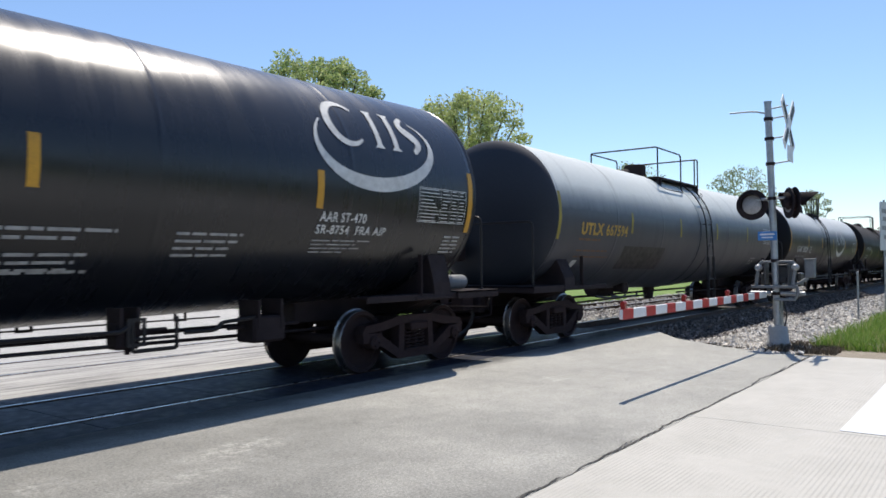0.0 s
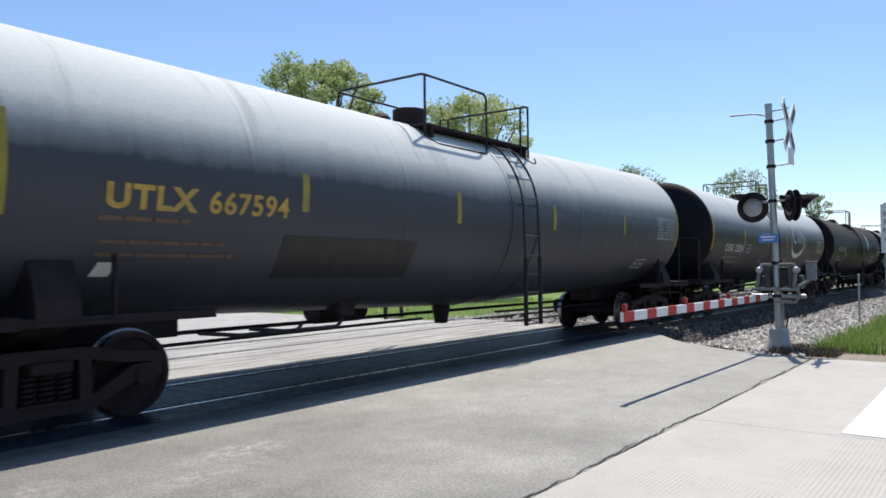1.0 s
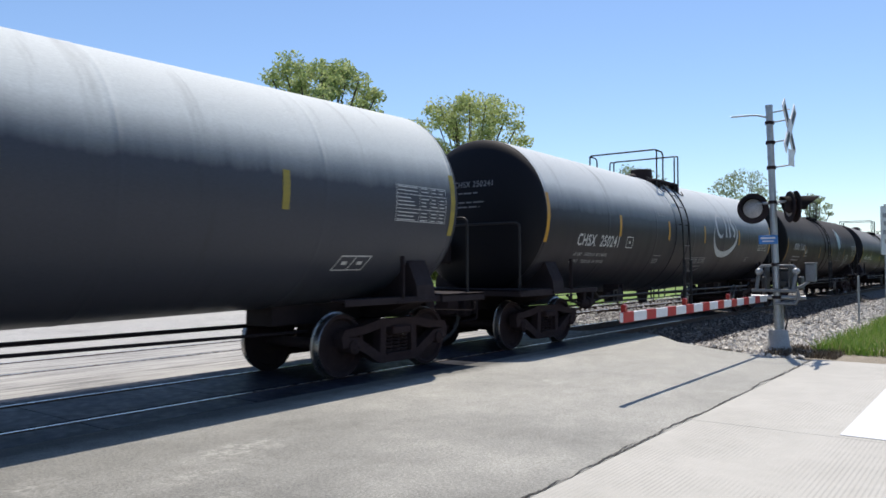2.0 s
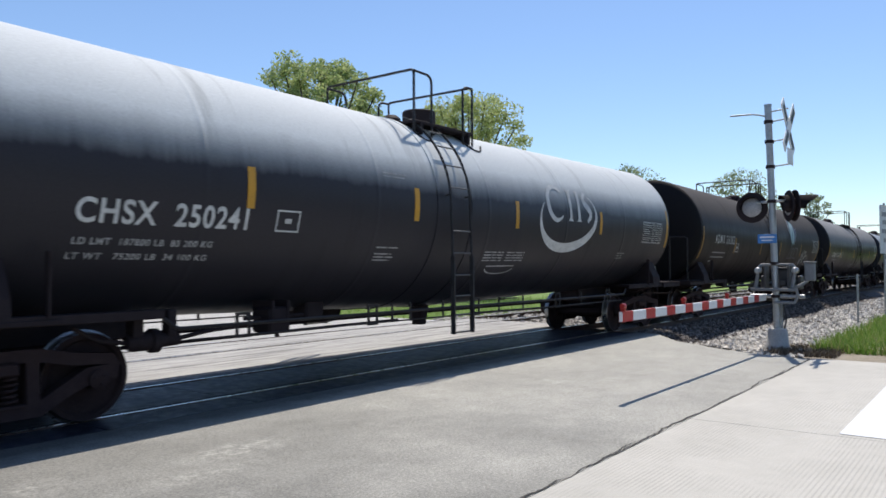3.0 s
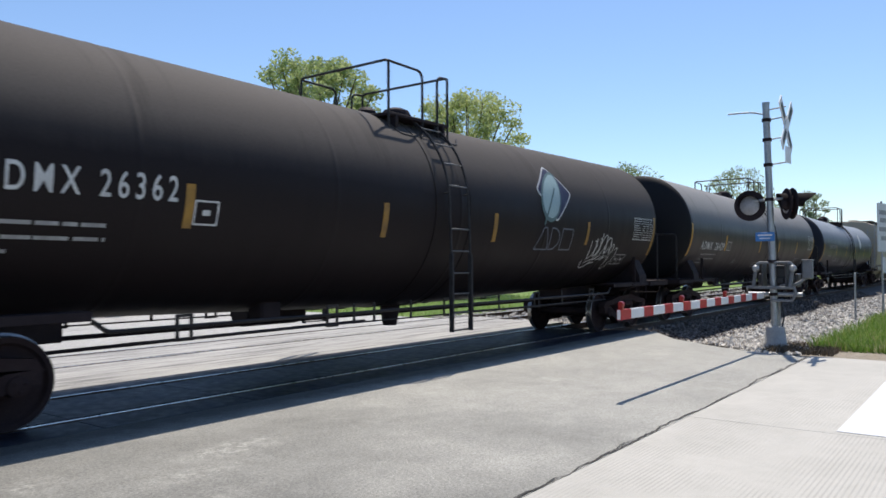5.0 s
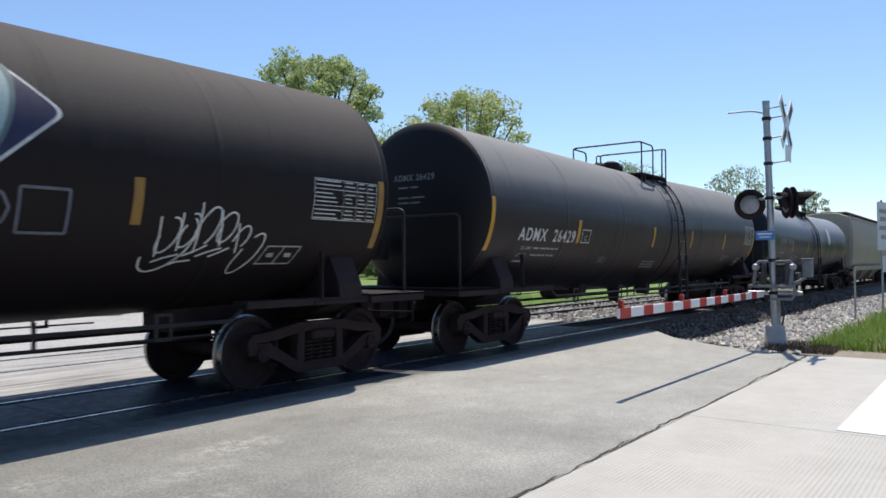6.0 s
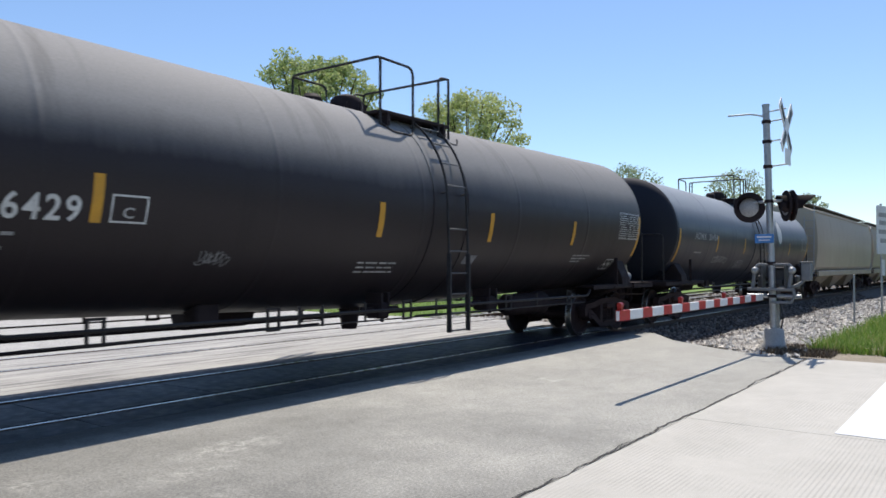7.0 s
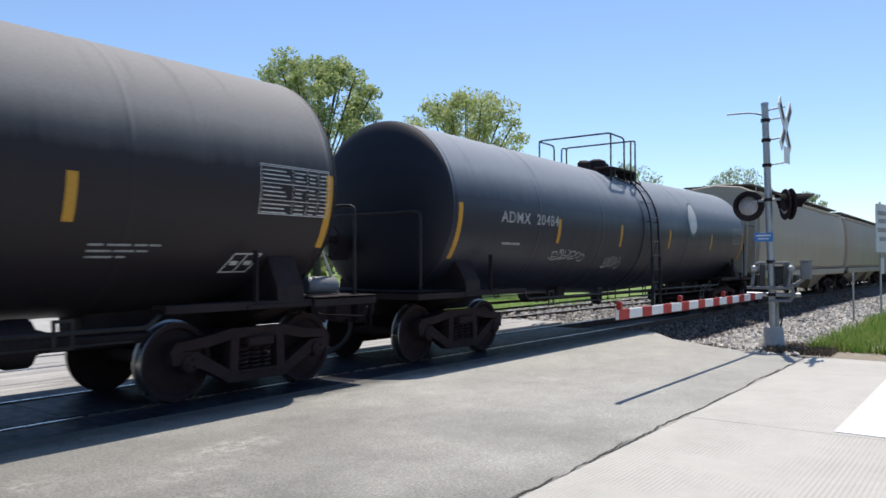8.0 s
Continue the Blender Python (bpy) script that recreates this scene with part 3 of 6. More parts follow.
def running_gear(car, centres):
    """Two trucks under a car: side frames, springs, bolster and the wheelsets that turn."""
    for centre in centres:
        truck = new("truck")
        truck.parent = car
        truck.location = (centre, 0, 0)
        for side in (-1, 1):
            part("side_frame", kept("side_frame", side_frame), None, truck).location = (0, side * 1.0, 0)
            for x in (-0.17, 0.0, 0.17):
                part("spring", kept("spring", spring), None, truck).location = (x, side * 1.0, 0)
            part("spring_seat", kept("spring_seat", lambda: mesh_of("spring_seat", box(B(), 0.56, 0.2, 0.03, z=0.29, bevel=0.004), M["cast_steel"])), None, truck).location = (0, side * 1.0, 0)
        part("bolster", kept("bolster", lambda: mesh_of("bolster", box(box(B(), 0.52, 1.84, 0.50, z=0.52, bevel=0.02), 0.40, 2.3, 0.12, z=0.64, bevel=0.02), M["cast_steel"])), None, truck)
        part("brake_beam", kept("beam", lambda: mesh_of("brake_beam", box(box(B(), 0.08, 1.7, 0.1, x=-0.36, z=0.38, bevel=0.01), 0.08, 1.7, 0.1, x=0.36, z=0.38, bevel=0.01), M["cast_steel"])), None, truck)
        for a in (-1, 1):
            ws = new("wheelset")
            ws.parent = car
            for side in (-1, 1):
                w = part("wheel", kept("wheel", wheel), None, ws)
                w.location = (0, side * 0.775, 0)
                w.rotation_euler = (0, 0, 0 if side < 0 else math.pi)
                e = part("end_cap", kept("bearing", bearing), None, ws)
                e.location = (0, side * 1.0, 0)
                e.rotation_euler = (0, 0, 0 if side < 0 else math.pi)
            part("axle", kept("axle", lambda: mesh_of("axle", rod(B(), (0, -0.98, 0), (0, 0.98, 0), 0.08, 16), M["cast_steel"], 40)), None, ws)
            WHEELSETS.append((ws, centre + a * AXLE))


def coupler():
    """A knuckle coupler with shank and cut lever, pointing to +x."""
    bm = B()
    box(bm, 0.62, 0.14, 0.17, x=-0.36, bevel=0.015)
    slab(bm, [(-0.08, -0.14), (0.10, -0.15), (0.12, 0.15), (-0.08, 0.14)], -0.20, 0.02)
    slab(bm, [(0.06, -0.14), (0.24, -0.13), (0.24, 0.13), (0.06, 0.14)], 0.06, 0.17)
    slab(bm, [(-0.12, -0.12), (0.1, -0.12), (0.1, 0.12), (-0.12, 0.12)], 0.0, 0.16)
    return mesh_of("coupler", bm, M["cast_steel"], 30)


def air_hose():
    """The brake hose from the pipe beside the coupler down to the joint between two cars."""
    bm = pipe(B(), [(0.20, 0.13, 0.70), (0.22, 0.13, 0.56), (0.27, 0.10, 0.40), (0.40, 0.04, 0.27), (0.60, 0.0, 0.22)], 0.032, 8, 0.15)
    rod(bm, (0.50, 0.02, 0.235), (0.64, -0.01, 0.22), 0.05, 8)
    pipe(bm, [(-0.12, 0.30, 0.95), (-0.10, 0.30, 0.78), (0.06, 0.22, 0.74), (0.20, 0.13, 0.72)], 0.028, 8, 0.1)
    rod(bm, (0.19, 0.13, 0.64), (0.20, 0.13, 0.76), 0.05, 8)
    return mesh_of("air_hose", bm, M["rubber"], 50)


def draft_gear():
    """The striker and the cut lever that hangs across the car's end."""
    bm = box(B(), 0.22, 0.62, 0.44, x=0.0, z=0.86, bevel=0.03)
    pipe(bm, [(0.10, -1.25, 0.98), (0.12, -1.2, 0.84), (0.14, -0.3, 0.82), (0.16, 0.0, 0.98)], 0.016, 6, 0.05)
    pipe(bm, [(0.06, 0.55, 1.08), (0.08, 0.55, 0.62), (0.1, 0.2, 0.55)], 0.02, 6, 0.05)
    return mesh_of("draft_gear", bm, M["black_steel"])


def end_rail(tall, half=1.42):
    """An inverted U of pipe across the end platform."""
    bm = pipe(B(), [(0, -half, 1.16), (0, -half, tall), (0, half, tall), (0, half, 1.16)], 0.022, 8, 0.12)
    for y in (-half, half):
        box(bm, 0.09, 0.09, 0.012, y=y, z=1.166)
    return mesh_of("end_rail", bm, M["rail_pipe"], 50)


def platform_plate():
    bm = box(B(), 1.15, 2.96, 0.035, x=0.0, z=1.14, bevel=0.006)
    box(bm, 1.15, 0.03, 0.12, y=-1.465, z=1.095, bevel=0.004)
    box(bm, 1.15, 0.03, 0.12, y=1.465, z=1.095, bevel=0.004)
    box(bm, 0.03, 2.9, 0.12, x=0.56, z=1.095, bevel=0.004)
    return mesh_of("end_platform", bm, M["black_steel"])


def saddle():
    """The cradle that carries the tank over a truck: two webs that follow the tank, closed by a plate on either side."""
    r0, z0 = SHELL[0], SHELL[1] + rise(TRUCK_X)
    bm = B()
    wrap = [(-(r0 + 0.008) * math.sin(radians(a)), z0 - (r0 + 0.008) * math.cos(radians(a))) for a in range(54, -55, -6)]
    pts = [(-1.44, 1.10), (-1.42, 1.30)] + wrap + [(1.42, 1.30), (1.44, 1.10), (0.6, 0.80), (-0.6, 0.80)]
    rings = [[bm.verts.new((x, y, z)) for y, z in pts] for x in (-0.42, 0.0)]
    for ring in rings:
        bm.faces.new(ring)
    for i in range(len(pts)):
        j = (i + 1) % len(pts)
        bm.faces.new((rings[0][i], rings[1][i], rings[1][j], rings[0][j]))
    bmesh.ops.recalc_face_normals(bm, faces=bm.faces)
    for s in (-1, 1):
        box(bm, 0.03, 0.07, 0.62, x=0.32, y=s * 1.42, z=1.42, bevel=0.004)
    box(bm, 0.9, 2.9, 0.05, z=1.075, bevel=0.006)
    return mesh_of("saddle", bm, M["black_steel"])


def stub_sill():
    bm = box(B(), 3.4, 0.56, 0.34, z=0.92, bevel=0.015)
    box(bm, 0.05, 0.75, 0.46, x=1.62, z=0.92, bevel=0.01)
    return mesh_of("stub_sill", bm, M["black_steel"])


def hand_brake():
    """The gear case of the hand brake with its shaft, facing the car's end."""
    bm = rod(B(), (-0.03, 0, 0), (0.22, 0, 0), 0.03, 8)
    box(bm, 0.16, 0.34, 0.42, x=0.22, z=-0.1, bevel=0.03)
    return mesh_of("hand_brake", bm, M["black_steel"], 30)


def brake_wheel():
    bm = lathe(B(), [(-0.02, 0.25), (-0.014, 0.266), (0.0, 0.27), (0.014, 0.266), (0.02, 0.25), (0.0, 0.24), (-0.02, 0.25)], 28)
    return mesh_of("brake_wheel", bm, M["black_steel"], 30)


def wheel_spoke():
    return mesh_of("spoke", rod(B(), (0, 0, 0.02), (0, 0, 0.25), 0.012, 6), M["black_steel"])


def belly_rail(x0, x1):
    """The handrail slung under the tank's side: a stout upper pipe that dips at its ends."""
    bm = pipe(B(), [(x0, -1.36, 1.04), (x0 + 0.15, -1.37, 0.925), (x1 - 0.15, -1.37, 0.925), (x1, -1.36, 1.04)], 0.024, 6, 0.05)
    return mesh_of("belly_rail", bm, M["rail_pipe"], 50)


def belly_rod(x0, x1):
    bm = pipe(B(), [(x0, -1.38, 0.795), (x1, -1.38, 0.795)], 0.012, 6)
    return mesh_of("belly_rod", bm, M["rail_pipe"], 50)


def hanger(wide):
    bm = B()
    for x in ((-0.085, 0.085) if wide else (0.0,)):
        box(bm, 0.04, 0.02, 0.27, x=x, y=-1.375, z=0.915, bevel=0.004)
    if wide:
        box(bm, 0.21, 0.022, 0.03, y=-1.375, z=0.782)
        box(bm, 0.21, 0.022, 0.03, y=-1.375, z=1.04)
    return mesh_of("hanger", bm, M["rail_pipe"])


def ladder_line():
    """The bowed line of the side ladder, from the roof down past the belly."""
    r0, z0 = SHELL
    r = r0 + 0.09
    arc = lambda a: (-r * math.sin(radians(a)), z0 + r * math.cos(radians(a)))
    return arc, r


def ladder_stile():
    arc, r = ladder_line()
    path = [arc(a) for a in range(24, 91, 6)] + [(-r - 0.02, 1.9), (-r - 0.03, 0.55)]
    bm = pipe(B(), [(0, y, z) for y, z in path], 0.02, 6)
    box(bm, 0.035, 0.07, 1.2, y=-r - 0.028, z=1.14)
    for a in (36, 84):
        y, z = arc(a)
        rod(bm, (0, y, z), (0, y * 0.93, SHELL[1] + (z - SHELL[1]) * 0.93), 0.014, 6)
    return mesh_of("stile", bm, M["dusty_pipe"], 50)


def make_ladder(car, x, turn):
    """Two stiles and their rungs, as one ladder on the car's side."""
    lad = new("ladder")
    lad.parent = car
    lad.location, lad.rotation_euler = (x, 0, 0), (0, 0, turn)
    arc, r = ladder_line()
    for s in (-0.25, 0.25):
        part("stile", kept("stile%.2f" % r, ladder_stile), None, lad).location = (s, 0, 0)
    for y, z in [arc(a) for a in (28, 41, 54, 67, 80)] + [(-r - 0.01, z) for z in (2.12, 1.78, 1.44, 1.12, 0.83, 0.56)]:
        part("rung", kept("rung", lambda: mesh_of("rung", rod(B(), (-0.25, 0, 0), (0.25, 0, 0), 0.013, 6), M["rung"])), None, lad).location = (0, y, z)
    return lad


def roof_walk(x0, x1):
    """A grating walkway on bearers beside the manway."""
    bm = B()
    box(bm, x1 - x0, 0.46, 0.05, x=(x0 + x1) / 2, y=-0.76, z=3.88, bevel=0.008)
    for x in (x0 + 0.15, x1 - 0.15):
        box(bm, 0.06, 0.46, 0.2, x=x, y=-0.78, z=3.78)
    return mesh_of("roof_walk", bm, M["black_steel"])


def cross_rail(tall):
    """A pipe across the roof, bent down at both sides to the shell."""
    bm = pipe(B(), [(0, -0.97, 3.50), (0, -0.97, tall), (0, 0.97, tall), (0, 0.97, 3.50)], 0.021, 8, 0.07)
    return mesh_of("cross_rail", bm, M["rail_pipe"], 50)


def hoop(run, tall):
    """A hand hoop along the car's side of the roof: up, over a rounded corner, and along."""
    bm = pipe(B(), [(0, -0.97, tall - 0.02), (run, -0.97, tall - 0.03), (run, -0.97, 3.50)], 0.021, 8, 0.14)
    return mesh_of("hoop", bm, M["rail_pipe"], 50)


def side_foot(run):
    """The low bent brace that ties the rail posts to the shell."""
    bm = pipe(B(), [(0, -0.97, 3.70), (0.16, -1.09, 3.57), (run - 0.16, -1.09, 3.57), (run, -0.97, 3.70)], 0.017, 6, 0.08)
    return mesh_of("side_brace", bm, M["rail_pipe"], 50)


def manway(square):
    bm = B()
    if square:
        lathe(bm, [(-0.14, 0.0), (-0.14, 0.30), (0.36, 0.30), (0.38, 0.28), (0.38, 0.0)], 28, Matrix.Translation((0, 0, 3.98)) @ Matrix.Rotation(radians(-90), 4, "Y"))
    else:
        lathe(bm, [(-0.14, 0.0), (-0.14, 0.27), (0.2, 0.27), (0.28, 0.22), (0.33, 0.10), (0.34, 0.0)], 28, Matrix.Translation((0, 0, 3.96)) @ Matrix.Rotation(radians(-90), 4, "Y"))
    return mesh_of("manway", bm, M["black_steel"], 35)


def on_tank(bm, lift=0.006):
    """Bends flat artwork, drawn in x and z (z from the rail), round the camera side of the tank."""
    r0, z0 = SHELL
    for v in bm.verts:
        mid = z0 + rise(v.co.x)
        a = (v.co.z - mid) / r0
        r = r0 + lift
        v.co.y, v.co.z = -r * math.cos(a), mid + r * math.sin(a) + sag(v.co.x, math.sin(a))
    return bm


def on_head(bm, bulge, lift=0.008):
    """Lays flat artwork, drawn in x (left to right) and z, on the car's -x head."""
    r0, z0 = SHELL[0], SHELL[1] + rise(HALF_TANK)
    for v in bm.verts:
        y, z = -v.co.x, v.co.z
        k = min(0.98, math.hypot(y, z - z0) / r0) ** (1 / 0.88)
        v.co = Vector((-HALF_TANK - bulge * math.sqrt(1 - k * k) - lift, y, z))
    return bm


def cut_rows(bm, z0, z1, step=0.07):
    z = z0
    while z < z1:
        bmesh.ops.bisect_plane(bm, geom=bm.verts[:] + bm.edges[:] + bm.faces[:], plane_co=(0, 0, z), plane_no=(0, 0, 1))
        z += step
    return bm


def patch(bm, x0, x1, z0, z1, lean=0.0):
    """A flat rectangle in rows, to be bent round the tank."""
    n = max(1, int((z1 - z0) / 0.08))
    rows = []
    for i in range(n + 1):
        z = z0 + (z1 - z0) * i / n
        s = lean * (z - z0)
        rows.append((bm.verts.new((x0 + s, 0, z)), bm.verts.new((x1 + s, 0, z))))
    for a, b in zip(rows, rows[1:]):
        bm.faces.new((a[0], a[1], b[1], b[0]))
    return bm


def lettering(text, x0, x1, z, tall, weight=0.022, spacing=1.12):
    """Words in the built-in font from x0 to x1 on the line z, their capitals that tall, to be bent round the tank."""
    c = bpy.data.curves.new("words", "FONT")
    c.body, c.size, c.space_character = text, 1.0, spacing
    c.offset = weight
    ob = new("words", c)
    bpy.context.view_layer.update()
    me = bpy.data.meshes.new_from_object(ob.evaluated_get(bpy.context.evaluated_depsgraph_get()))
    bpy.data.objects.remove(ob)
    bm = B()
    bm.from_mesh(me)
    bpy.data.meshes.remove(me)
    lo, hi = min(v.co.x for v in bm.verts), max(v.co.x for v in bm.verts)
    base, top = min(v.co.y for v in bm.verts), max(v.co.y for v in bm.verts)
    for v in bm.verts:
        v.co = Vector((x0 + (v.co.x - lo) / (hi - lo) * (x1 - x0), 0, z + (v.co.y - base) / (top - base) * tall))
    return cut_rows(bm, z, z + tall, 0.08)


def small_print(bm, x, z, widths, tall=0.05, gap=0.035, seed=1):
    """Lines of writing too small to read, as bars broken into words."""
    rng = random.Random(seed)
    for i, w in enumerate(widths):
        top = z - i * (tall + gap)
        at = x
        while at < x + w:
            n = rng.uniform(0.10, 0.32)
            patch(bm, at, min(at + n, x + w), top - tall * 0.72, top)
            at += n + rng.uniform(0.02, 0.045)
    return bm


def data_table(x0, x1, z0, z1):
    """The ruled data panel: a thin frame, ruled lines and rows of tiny bars."""
    bm = B()
    w = 0.009
    patch(bm, x0, x1, z0, z0 + w), patch(bm, x0, x1, z1 - w, z1)
    patch(bm, x0, x0 + w, z0, z1), patch(bm, x1 - w, x1, z0, z1)
    for k in (0.45, 0.66, 0.83):
        patch(bm, x0 + (x1 - x0) * k, x0 + (x1 - x0) * k + w * 0.6, z0, z1)
    rng = random.Random(7)
    rows = max(2, int((z1 - z0) / 0.048))
    for i in range(rows):
        z = z0 + (z1 - z0) * (i + 0.5) / rows
        if i % 4 == 3:
            patch(bm, x0, x1, z - 0.004, z + 0.005)
            continue
        for a, b in ((0.03, 0.43), (0.48, 0.64), (0.69, 0.81), (0.86, 0.97)):
            lo, hi = x0 + (x1 - x0) * a, x0 + (x1 - x0) * b
            hi -= rng.random() * (hi - lo) * 0.4
            patch(bm, lo, hi, z - 0.007, z + 0.007)
    return bm


def outline(x0, x1, z0, z1, lean=0.0, cells=1, w=0.02):
    """A leaning frame split into cells, each with a smaller mark in it."""
    bm = B()
    tall = z1 - z0
    slant = lambda z: lean * (z - z0)
    patch(bm, x0, x1, z0, z0 + w, lean)
    patch(bm, x0 + slant(z1 - w), x1 + slant(z1 - w), z1 - w, z1, lean)
    for k in range(cells + 1):
        x = x0 + (x1 - x0 - w) * k / cells
        patch(bm, x, x + w, z0, z1, lean)
    for k in range(cells):
        x = x0 + (x1 - x0) * (k + 0.5) / cells + slant(z0 + tall / 2)
        patch(bm, x - 0.05, x + 0.05, z0 + tall * 0.4, z0 + tall * 0.62)
    return bm


def swoosh_logo(x, z, s):
    """A crescent under three plain shapes: an open ring, a pair of bars and a bent band."""
    bm = B()

    def strip(points, widths):
        rows = []
        for i, (p, w) in enumerate(zip(points, widths)):
            q0, q1 = Vector(points[max(i - 1, 0)]), Vector(points[min(i + 1, len(points) - 1)])
            d = (q1 - q0).normalized()
            nrm = Vector((-d.y, d.x)) * w / 2
            rows.append([bm.verts.new((x + s * (p[0] + k * nrm.x), 0, z + s * (p[1] + k * nrm.y))) for k in (-1, 1)])
        for a, b in zip(rows, rows[1:]):
            bm.faces.new((a[0], a[1], b[1], b[0]))

    turn = [radians(150 + i * 252 / 40) for i in range(41)]
    strip([(1.02 * math.cos(a), -0.08 + 0.52 * math.sin(a) + 0.07 * math.cos(a)) for a in turn], [0.02 + 0.15 * math.sin(math.pi * i / 40) ** 1.3 for i in range(41)])
    ring = [radians(48 + i * 266 / 24) for i in range(25)]
    strip([(-0.46 + 0.29 * math.cos(a), 0.14 + 0.29 * math.sin(a)) for a in ring], [0.03 + 0.08 * math.sin(math.pi * i / 24) for i in range(25)])
    for bx in (0.03, 0.34):
        strip([(bx, -0.145 + 0.555 * i / 12) for i in range(13)], [0.18 if i in (0, 12) else 0.085 for i in range(13)])
    strip([(0.67 + 0.12 * math.sin(math.tau * i / 20), -0.13 + 0.53 * i / 20) for i in range(21)], [0.06 + 0.07 * math.sin(math.pi * i / 20) for i in range(21)])
    return bm


def leaf_logo(x, z, s):
    """A diamond with rounded corners and its pale rim, and an egg-shaped leaf in it: dark edge, pale blade and a vein."""
    rim, plate, edge, blade, vein = B(), B(), B(), B(), B()
    pts = rounded([(0.5, 0, 0.43), (1.0, 0, 0.0), (0.0, 0, -0.86), (-1.0, 0, 0.0), (0.0, 0, 0.86), (0.5, 0, 0.43)], 0.16)
    for bm, k in ((rim, 1.0), (plate, 0.93)):
        bm.faces.new([bm.verts.new((x + s * k * p.x, 0, z + s * k * p.z)) for p in pts[:-1]])
        cut_rows(bm, z - s, z + s, 0.08)
    for bm, k in ((edge, 1.0), (blade, 0.86)):
        ring = []
        for i in range(40):
            u = i * math.tau / 40
            along, across = 0.10 + k * 0.83 * math.cos(u), k * 0.49 * math.sin(u) * (1 - 0.30 * math.cos(u))
            ring.append(bm.verts.new((x + s * (-0.22 + 0.54 * along - 0.84 * across), 0, z + s * (-0.16 + 0.84 * along + 0.54 * across))))
        bm.faces.new(ring)
        cut_rows(bm, z - s, z + s, 0.08)
    path = [Vector((x + s * (-0.68 + 0.72 * t), z + s * (-0.94 + 1.05 * t ** 0.75))) for t in [i / 12 for i in range(13)]]
    stroke(vein, path, 0.035 * s)
    return rim, plate, edge, blade, vein


def stroke(bm, pts, half):
    """A flat sprayed line of even width through pts (x, z)."""
    rows = []
    for i, p in enumerate(pts):
        d = (pts[min(i + 1, len(pts) - 1)] - pts[max(i - 1, 0)]).normalized()
        nrm = Vector((-d.y, d.x)) * half
        rows.append((bm.verts.new((p.x - nrm.x, 0, p.y - nrm.y)), bm.verts.new((p.x + nrm.x, 0, p.y + nrm.y))))
    for a, b in zip(rows, rows[1:]):
        bm.faces.new((a[0], a[1], b[1], b[0]))


def scrawl(x, z, w, h, seed, half=0.011):
    """A sprayed tag that spells nothing: round overlapping loops with stems, flicks below and a long closing loop."""
    rng = random.Random(seed)
    bm = B()
    for k in range(5):
        cx, cz = x + w * (0.12 + 0.17 * k), z + h * rng.uniform(-0.05, 0.18)
        rx, rz = w * rng.uniform(0.06, 0.11), h * rng.uniform(0.20, 0.34)
        a0, sweep = rng.uniform(1.4, 3.4), -rng.uniform(3.6, 6.6)
        pts = []
        for i in range(27):
            t = i / 26
            a, shrink = a0 + sweep * t, 1 - 0.35 * t
            pts.append(Vector((cx + rx * shrink * math.cos(a) + 0.35 * rz * shrink * math.sin(a), cz + rz * shrink * math.sin(a))))
        stroke(bm, pts, half)
        lean = rng.uniform(-0.02, 0.05) * w
        stroke(bm, [Vector((cx - rx * 0.8 + lean * t, cz + rz * (1.0 - 1.9 * t) + 0.02 * math.sin(5 * t))) for t in [i / 8 for i in range(9)]], half)
    for k in range(5):
        fx, fz = x + w * (0.05 + 0.12 * k), z - h * rng.uniform(0.22, 0.42)
        stroke(bm, [Vector((fx, fz)), Vector((fx + w * 0.09, fz + h * 0.06)), Vector((fx + w * rng.uniform(0.15, 0.25), fz + h * rng.uniform(0.05, 0.16)))], half)
    for cx, cz, rx, rz, a0, sweep in ((0.90, -0.22, 0.09, 0.30, 2.2, -5.6), (0.16, -0.10, 0.17, 0.36, 1.2, -3.9)):
        stroke(bm, [Vector((x + w * (cx + rx * math.cos(a0 + sweep * i / 30)) + h * rz * 0.5 * math.sin(a0 + sweep * i / 30), z + h * (cz + rz * math.sin(a0 + sweep * i / 30)))) for i in range(31)], half)
    return bm


